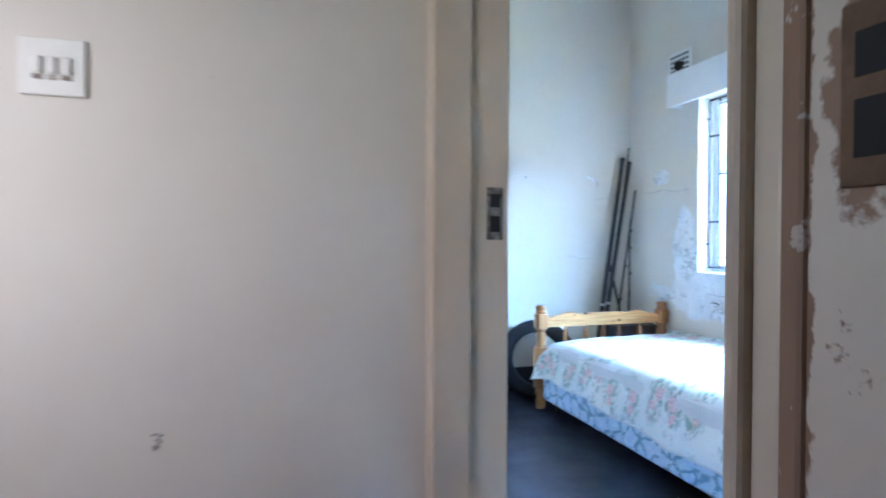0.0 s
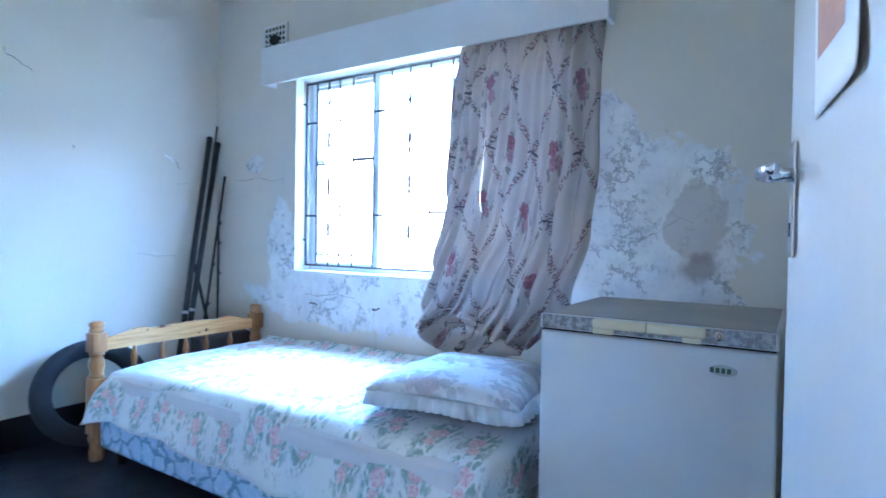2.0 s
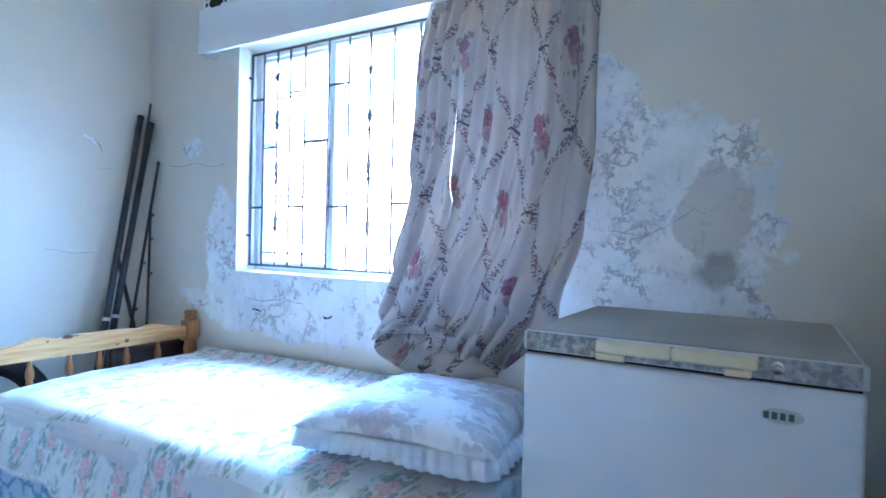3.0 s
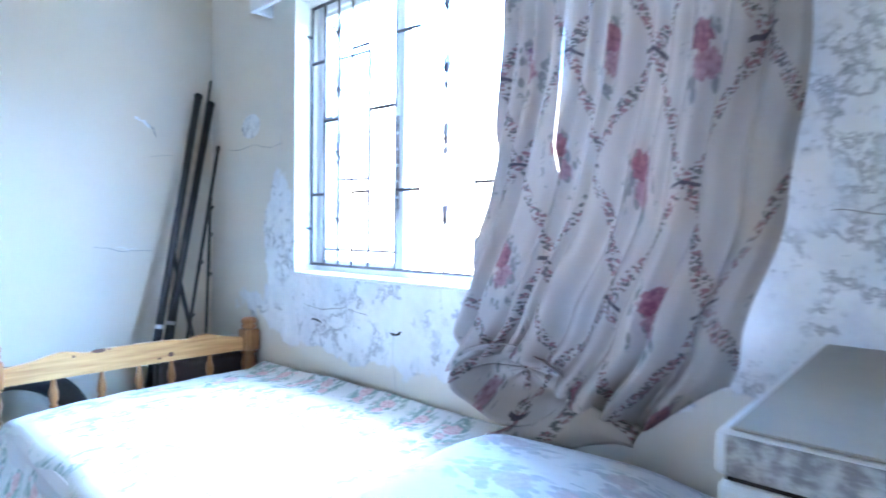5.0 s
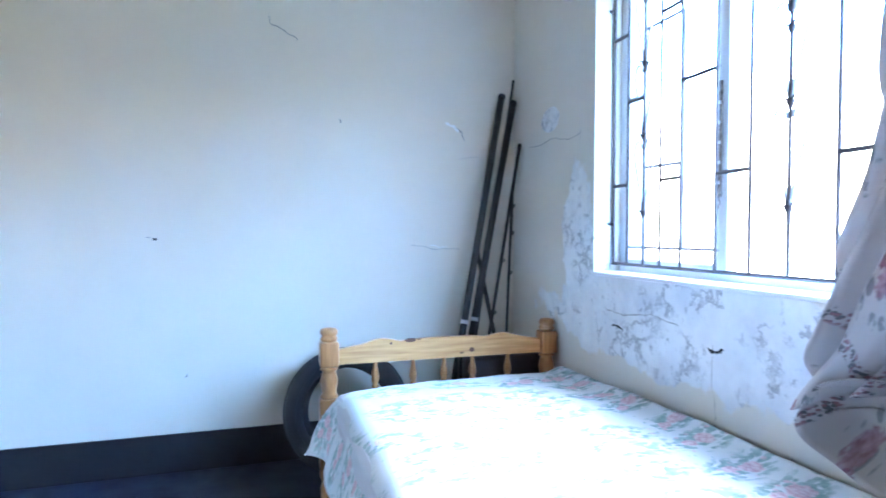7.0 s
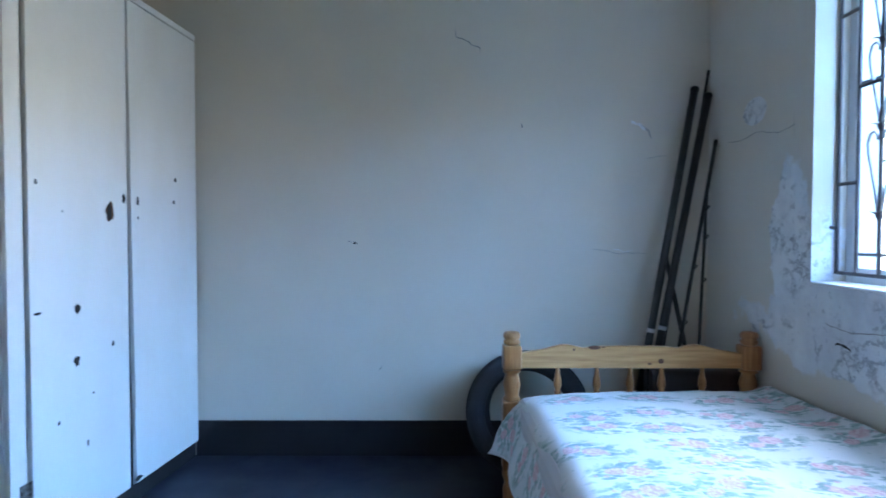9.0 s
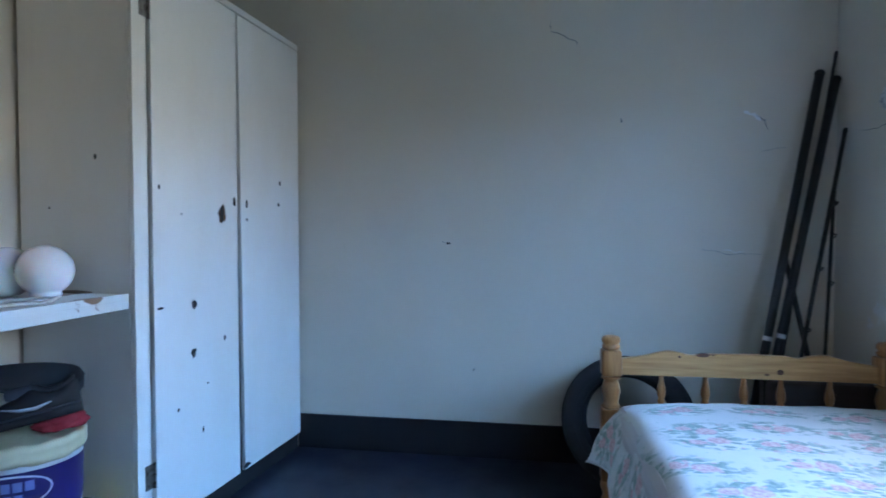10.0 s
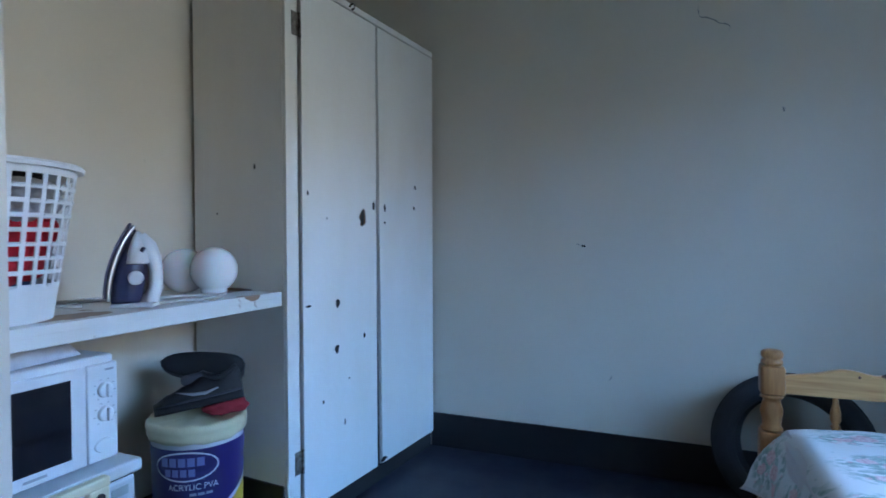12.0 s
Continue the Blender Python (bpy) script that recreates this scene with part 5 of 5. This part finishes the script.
def sneaker(at, label):
    ob = thing("sneaker", label, "shoe", "pair of sneakers on the bucket", at=at)

    def width(f):
        return 0.036 + 0.012 * math.sin(math.pi * min(1, f * 1.15)) - 0.012 * max(0, (f - 0.8) / 0.2) ** 2

    def shell(z0, zfn, grow, soft=1.0):
        bm = bmesh.new()
        rows = []
        n = 20
        for i in range(n + 1):
            f = i / n
            x = -0.14 + 0.28 * f
            end = max(0.02, (1 - abs(2 * f - 1) ** 7)) ** 0.5
            w = (width(f) + grow) * end
            top = zfn(f)
            ring = []
            for j in range(14):
                a = 2 * math.pi * j / 14
                cy, cz = math.cos(a), math.sin(a)
                ring.append(bm.verts.new((x, w * math.copysign(abs(cy) ** (0.7 if cz < 0 else 1.0), cy) * (1.0 if cz < 0.3 else soft), z0 + (top - z0) * (0.5 + 0.5 * math.copysign(abs(cz) ** 0.75, cz)))))
            rows.append(ring)
        for a, b in zip(rows, rows[1:]):
            for j in range(14):
                bm.faces.new((a[j], a[(j + 1) % 14], b[(j + 1) % 14], b[j]))
        bm.faces.new(rows[0][::-1])
        bm.faces.new(rows[-1])
        return bm

    part("midsole_line", shell(0.026, lambda f: 0.0305 + 0.008 * (1 - f), 0.0036), M_SHOEGREY, ob, "thin grey line above the sole", True)
    part("sole", shell(0.0, lambda f: 0.030 + 0.008 * (1 - f), 0.003), M_RUBBER, ob, "", True)
    part("upper", shell(0.026, lambda f: lerps(f, ((0, 0.100), (0.08, 0.108), (0.24, 0.086), (0.42, 0.104), (0.62, 0.080), (0.82, 0.062), (1, 0.040))), -0.001, 0.86), M_SHOE, ob, "", True)
    part("tongue", boxed(-0.035, 0.045, -0.02, 0.02, 0.080, 0.112, bevel=0.010), M_SHOEGREY, ob, "padded grey tongue", True)
    rim = [(-0.075 + 0.052 * math.cos(a), 0.028 * math.sin(a), 0.098 + 0.012 * math.cos(2 * a)) for a in [2 * math.pi * i / 24 for i in range(25)]]
    part("collar", tube(bmesh.new(), rim, 0.008, 8), M_SHOE, ob, "padded black collar", True)
    part("insole", lathe(bmesh.new(), [(1.0, 0.0), (0.9, 0.004), (0.0, 0.005)], seg=20, m=Matrix.Translation((-0.075, 0, 0.094)) @ Matrix.Diagonal((0.048, 0.024, 1, 1))), M_BLACK, ob)
    for s in (-1, 1):
        bm = tube(bmesh.new(), [(-0.07, s * 0.048, 0.055), (-0.03, s * 0.0505, 0.046), (0.01, s * 0.0505, 0.050), (0.06, s * 0.044, 0.066)], [0.002, 0.006, 0.005, 0.001], 6)
        part("side_flash", bm, M_GREYM, ob, "pale curved side stripe", True)
    for i in range(4):
        part("lace", tube(bmesh.new(), [(-0.02 + i * 0.022, -0.024, 0.092 - i * 0.009), (-0.012 + i * 0.022, 0, 0.106 - i * 0.012), (-0.02 + i * 0.022, 0.024, 0.092 - i * 0.009)], 0.003, 6), M_SHOE, ob, "", True)
    return ob


sneaker(pose(0.055, 2.795, 0.512, 8, 9, -140) @ Matrix.Scale(0.95, 4), "black and grey worn sneaker lying on the bucket lid")
sneaker(pose(0.020, 2.845, 0.640, 128, -6, -140) @ Matrix.Scale(0.92, 4), "black worn sneaker stacked on its pair")
rb = cloth_lump("red_bag", pose(-0.03, 2.565, 0.10), (0.07, 0.072, 0.10), (0.34, 0.02, 0.03), "crumpled red bag on the alcove floor", 7)
rc = cloth_lump("red_rag", pose(0.095, 2.865, 0.504), (0.055, 0.075, 0.028), (0.34, 0.025, 0.035), "crumpled red rag under the sneakers", 9)

# ---- doorway, door ----
df = thing("door_frame_1", "cream gloss painted door frame, worn at the edges", "door frame", kind="structure")
bm = bmesh.new()
box(bm, 0.385, 0.470, 1.362, 1.424, 0.0, 2.05, bevel=0.006)
box(bm, 0.470, 0.557, 1.376, 1.424, 0.0, 2.05, bevel=0.004)
part("jamb", bm, M_FRAME, df)
bm = bmesh.new()
box(bm, 0.377, 0.424, 0.5772, 0.592, 0.0, 2.05, bevel=0.005)
box(bm, 0.424, 0.470, 0.577, 0.622, 0.0, 2.05, bevel=0.006)
box(bm, 0.470, 0.530, 0.577, 0.651, 0.0, 2.05, bevel=0.006)
box(bm, 0.530, 0.557, 0.577, 0.692, 0.0, 2.05, bevel=0.004)
part("jamb", bm, M_JAMB, df)
part("head", boxed(0.390, 0.557, 0.577, 1.424, 2.051, 2.089, bevel=0.004), M_FRAME, df)
sp = part("strike_plate", boxed(0.506, 0.542, 1.3725, 1.3755, 1.092, 1.202, bevel=0.001), M_OLDMETAL, df, "tarnished steel strike plate")
part("latch_hole", boxed(0.513, 0.535, 1.3718, 1.3723, 1.160, 1.188), M_BLACK, sp)
part("bolt_hole", boxed(0.513, 0.535, 1.3718, 1.3723, 1.108, 1.142), M_BLACK, sp)

# old frame of the passage opening, with a rusty strike plate
pf = thing("door_frame_2", "badly chipped white frame with a rusty strike plate in the passage", "door frame", kind="structure")
part("jamb", boxed(0.386, 0.3945, 0.20, 0.5345, 0.0, 2.05, bevel=0.002), M_FRAME2, pf)
part("bare_edge", boxed(0.384, 0.3945, 0.535, 0.553, 0.0, 2.05, bevel=0.004), M_EDGE, pf, "bare brown timber edge")
part("lining", boxed(0.3875, 0.3945, 0.5535, 0.5767, 0.0, 2.05, bevel=0.003), M_FRAME, pf)
rp = part("strike_plate", boxed(0.382, 0.3855, 0.473, 0.512, 1.120, 1.222, bevel=0.0016), M_RUST, pf, "rusty brown strike plate")
part("latch_hole", boxed(0.3813, 0.3818, 0.483, 0.503, 1.180, 1.205), M_BLACK, rp)
part("bolt_hole", boxed(0.3813, 0.3818, 0.483, 0.503, 1.136, 1.168), M_BLACK, rp)

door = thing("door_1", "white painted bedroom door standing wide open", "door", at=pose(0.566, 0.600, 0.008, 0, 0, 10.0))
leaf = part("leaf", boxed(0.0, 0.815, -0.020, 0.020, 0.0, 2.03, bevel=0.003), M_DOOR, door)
hp = part("handle_plate", boxed(0.752, 0.790, 0.0205, 0.026, 1.070, 1.235, bevel=0.003), M_CHROME, door, "long chrome back plate")
part("lever", tube(bmesh.new(), [(0.771, 0.026, 1.188), (0.771, 0.050, 1.188), (0.765, 0.062, 1.189), (0.74, 0.066, 1.190), (0.69, 0.064, 1.188), (0.665, 0.060, 1.186)], [0.010, 0.010, 0.011, 0.010, 0.009, 0.007], 12), M_CHROME, hp, "chrome lever", True)
part("keyhole", boxed(0.768, 0.774, 0.0262, 0.0267, 1.10, 1.12), M_BLACK, hp)
part("lock_edge", boxed(0.8152, 0.8165, -0.011, 0.011, 1.06, 1.24), M_CHROME, door)
M_PAPER = painted("poster_paper", (0.76, 0.77, 0.79), (0.68, 0.69, 0.72), 0.4, 9.0, 60.0)
M_ORANGE = painted("poster_print", (0.60, 0.26, 0.11), (0.34, 0.13, 0.08), 0.4, 14.0, 30.0, 1.0)
M_REDP = painted("poster_red", (0.50, 0.05, 0.06), (0.42, 0.04, 0.05), 0.4)


def poster_at(u, v):
    lift = max(0.0, (u * 0.6 + v) - 1.1)
    return (0.690 - u * 0.19 - 0.05 * v, 0.0225 + 0.03 * lift * lift + 0.002 * math.sin(5 * u), 1.76 - v * 0.52 + 0.02 * lift)


poster = part("poster", sheet(poster_at, 20, 20, lambda u, v: (u, v)), M_PAPER, None, "", True)
poster.matrix_world = door.matrix_world.copy()
solid(poster, 0.0008)
tagged(poster, "curling white poster with an orange picture, stuck on the door", "poster")
for name, a, b, m in (("picture", (0.12, 0.72), (0.03, 0.87), M_ORANGE), ("stripe", (0.78, 0.83), (0.03, 0.80), M_REDP)):
    bm = sheet(lambda u, v: tuple(Vector(poster_at(a[0] + (a[1] - a[0]) * u, b[0] + (b[1] - b[0]) * v)) + Vector((0, 0.0012, 0))), 12, 12, lambda u, v: (u, v))
    part(name, bm, m, poster)

# light switch on the passage wall
sw = thing("light_switch", "cream three-lever light switch on the passage wall", "light switch")
M_SWITCH = painted("cream_switch_plastic", (0.72, 0.70, 0.64), (0.60, 0.57, 0.50), 0.4, 20.0)
part("plate", boxed(-0.338, -0.236, 1.4025, 1.409, 1.338, 1.438, bevel=0.003), M_SWITCH, sw)
for x in (-0.309, -0.287, -0.265):
    part("rocker", boxed(x - 0.007, x + 0.007, 1.396, 1.4022, 1.375, 1.405, bevel=0.003), M_SWITCH, sw)
    part("slot", boxed(x - 0.008, x + 0.008, 1.4018, 1.4023, 1.365, 1.374), M_OLDMETAL, sw)

# ---- corner behind the bed ----
M_TYRE = painted("worn_black_tyre_rubber", (0.012, 0.012, 0.016), (0.034, 0.033, 0.036), 0.7, 8.0, 80.0, 0.8, 0.3)
tyre = thing("car_tyre", "bare black car tyre leaning against the wall", "tyre", at=pose(1.853, 3.842, 0.267, 77, 0, -16))
prof = [(r * 0.965, z * 0.80) for r, z in ((0.186, -0.070), (0.194, -0.086), (0.218, -0.098), (0.250, -0.094), (0.268, -0.078), (0.274, -0.05), (0.275, 0.0), (0.274, 0.05), (0.268, 0.078), (0.250, 0.094), (0.218, 0.098), (0.194, 0.086), (0.186, 0.070), (0.194, 0.066), (0.245, 0.06), (0.258, 0.0), (0.245, -0.06), (0.194, -0.066), (0.186, -0.070))]
bm = bmesh.new()
rings = []
S = 64
for r, z in prof:
    rings.append([bm.verts.new((r * math.cos(2 * math.pi * i / S), r * math.sin(2 * math.pi * i / S), z)) for i in range(S)])
for a, b in zip(rings, rings[1:]):
    for i in range(S):
        bm.faces.new((a[i], a[(i + 1) % S], b[(i + 1) % S], b[i]))
bmesh.ops.remove_doubles(bm, verts=bm.verts, dist=0.0002)
part("casing", bm, M_TYRE, tyre, "", True)
for z in (-0.037, -0.012, 0.012, 0.037):
    part("tread_rib", lathe(bmesh.new(), [(0.264, z - 0.010), (0.268, z - 0.008), (0.268, z + 0.008), (0.264, z + 0.010)], seg=64, caps=False), M_TYRE, tyre)
for z in (-0.0775, 0.0775):
    bm = bmesh.new()
    lathe(bm, [(0.205, 0.0), (0.205, 0.003), (0.210, 0.003), (0.210, 0.0)], (0, 0, z - 0.0015), 64, None, False)
    part("sidewall_ring", bm, M_TYRE, tyre)

M_POLE = painted("matt_black_tube", (0.016, 0.016, 0.018), (0.04, 0.04, 0.042), 0.45, 12.0, 80.0)
M_TAG = painted("white_tag", (0.70, 0.70, 0.70), (0.55, 0.55, 0.55), 0.5)


def leaning(name, low, high, r, label, category, tag=None, cap=True, group="", guides=()):
    ob = thing(name, label, category, group)
    a, b = Vector(low), Vector(high)
    part("shaft", tube(bmesh.new(), [a, b], r, 14), M_POLE, ob, "", True)
    d = (b - a).normalized()
    if cap:
        part("end_cap", tube(bmesh.new(), [b + d * 0.0005, b + d * 0.012, b + d * 0.020], [r * 1.12, r * 1.12, r * 0.8], 14), M_POLE, ob, "", True)
    if tag:
        q = a + (b - a) * tag
        part("tag", tube(bmesh.new(), [q, q + d * 0.018], r * 1.04, 14), M_TAG, ob, "small white tag")
    for f in guides:
        q = a + (b - a) * f
        part("line_guide", tube(bmesh.new(), [q - d * 0.010, q + Vector((0.008, -0.014, 0)), q + Vector((0.010, -0.018, 0)) + d * 0.006, q + d * 0.012], 0.0035, 8), M_POLE, ob, "small line guide", True)
    return ob


leaning("tripod_tube", (2.285, 3.845, 0.008), (2.632, 3.990, 1.705), 0.017, "matt black tube leaning in the corner", "tube", 0.355, group="tubes in the corner")
leaning("tripod_tube", (2.335, 3.870, 0.008), (2.698, 4.000, 1.680), 0.017, "matt black tube leaning in the corner", "tube", 0.365, group="tubes in the corner")
leaning("fishing_rod", (2.40, 3.93, 0.004), (2.708, 4.022, 1.790), 0.006, "thin dark fishing rod leaning in the corner", "rod", group="rods in the corner")
leaning("fishing_rod", (2.430, 3.86, 0.004), (2.702, 3.93, 1.455), 0.008, "thin dark rod leaning in the corner", "rod", group="rods in the corner", guides=(0.45, 0.62, 0.80))
leaning("walking_stick", (2.560, 3.80, 0.006), (2.675, 3.95, 1.205), 0.007, "thin dark stick with a knob leaning in the corner", "stick", group="rods in the corner", guides=(0.70, 0.86, 0.97))
leaning("walking_stick", (2.66, 3.83, 0.006), (2.50, 3.955, 0.93), 0.010, "thin dark stick crossing the others in the corner", "stick", group="rods in the corner")
M_CASE = painted("dark_brown_case", (0.045, 0.028, 0.026), (0.08, 0.05, 0.045), 0.55, 10.0, 60.0)
case = thing("suitcase", "dark brown suitcase standing behind the footboard", "suitcase")
part("shell", boxed(2.33, 2.700, 3.640, 3.775, 0.02, 0.500, bevel=0.02, seg=3), M_CASE, case)
part("rim", boxed(2.326, 2.704, 3.702, 3.712, 0.016, 0.504, bevel=0.004), M_BLACK, case)
part("handle", tube(bmesh.new(), [(2.46, 3.706, 0.505), (2.465, 3.706, 0.522), (2.555, 3.706, 0.522), (2.56, 3.706, 0.505)], 0.006), M_BLACK, case, "", True)
for x in (2.36, 2.67):
    part("foot", boxed(x - 0.015, x + 0.015, 3.66, 3.755, 0.0, 0.0195), M_BLACK, case)

# ---- marks on the walls ----
def crack(parent, pts, axis, at, width=0.003, name="crack", material=None):
    """A thin broken line lying on a wall: pts along the wall and up."""
    bm = bmesh.new()
    rnd = random.Random(len(pts) * 7 + int(abs(pts[0][0]) * 1000))
    fine = []
    for (a, b), (c2, d2) in zip(pts, pts[1:]):
        for i in range(5):
            f = i / 5
            fine.append((a + (c2 - a) * f + rnd.uniform(-1, 1) * 0.003, b + (d2 - b) * f + rnd.uniform(-1, 1) * 0.004))
    fine.append(pts[-1])
    vs = []
    for i, (a, b) in enumerate(fine):
        w = width * (0.3 + 0.7 * rnd.random()) * (0.3 if i in (0, len(fine) - 1) else 1.0)
        pair = []
        for s in (-1, 1):
            q = (a + s * w * 0.3, b + s * w * 0.5)
            pair.append(bm.verts.new((q[0], at, q[1]) if axis == 'y' else (at, q[0], q[1])))
        vs.append(pair)
    for p0, p1 in zip(vs, vs[1:]):
        bm.faces.new((p0[0], p0[1], p1[1], p1[0]))
    return part(name, bm, material or M_CRACK, parent)


fy = FY - 0.0012
crack(wall_f, [(1.535, 2.01), (1.54, 1.968), (1.60, 1.94), (1.659, 1.906)], 'y', fy, 0.006)
crack(wall_f, [(1.655, 1.915), (1.648, 1.885)], 'y', fy, 0.004)
crack(wall_f, [(2.406, 1.559), (2.44, 1.535), (2.456, 1.495)], 'y', fy, 0.008)
crack(wall_f, [(2.43, 1.40), (2.48, 1.415), (2.531, 1.418)], 'y', fy, 0.003)
crack(wall_f, [(2.187, 0.977), (2.25, 0.975), (2.30, 0.958), (2.36, 0.962), (2.437, 0.96)], 'y', fy, 0.003)
crack(wall_f, [(1.06, 1.012), (1.078, 1.003)], 'y', fy, 0.010, "gouge", M_BLACK)
crack(wall_f, [(1.03, 1.015), (1.055, 1.008)], 'y', fy, 0.004, "scratch")
crack(wall_f, [(1.184, 0.404), (1.195, 0.43)], 'y', fy, 0.006, "scratch", M_BLACK)
crack(wall_f, [(1.842, 1.565), (1.853, 1.545)], 'y', fy, 0.012, "nail_hole")
crack(wall_f, [(2.36, 1.575), (2.40, 1.560), (2.425, 1.535)], 'y', fy, 0.016, "flake", M_PELMET)
crack(wall_f, [(2.28, 0.982), (2.33, 0.968), (2.37, 0.972)], 'y', fy - 0.0008, 0.006, "flake", M_PELMET)
for pts in ([(-0.135, 0.735), (-0.115, 0.730)], [(-0.130, 0.722), (-0.118, 0.718)], [(-0.132, 0.710), (-0.126, 0.708)]):
    crack(wall_e, pts, 'y', 1.41 - 0.0012, 0.008, "scuff")
wx = WX - 0.0012
crack(wall_w, [(3.87, 1.45), (3.75, 1.44), (3.62, 1.455), (3.50, 1.43), (3.388, 1.44)], 'x', wx, 0.004)
crack(wall_w, [(3.40, 1.49), (3.40, 1.40)], 'x', wx, 0.004)
crack(wall_w, [(2.680, 0.73), (2.682, 0.62), (2.665, 0.52), (2.67, 0.47)], 'x', wx, 0.004)
crack(wall_w, [(1.42, 1.12), (1.30, 1.10), (1.22, 1.14), (1.15, 1.19), (1.10, 1.17)], 'x', wx, 0.003)
crack(wall_w, [(3.22, 0.76), (3.10, 0.75), (2.95, 0.77), (2.82, 0.755)], 'x', wx, 0.004)
crack(wall_w, [(3.17, 0.70), (3.12, 0.705), (3.10, 0.695)], 'x', wx, 0.014, "mould_patch", M_BLACK)
crack(wall_w, [(2.70, 0.71), (2.665, 0.70), (2.64, 0.715)], 'x', wx, 0.012, "mould_patch", M_BLACK)
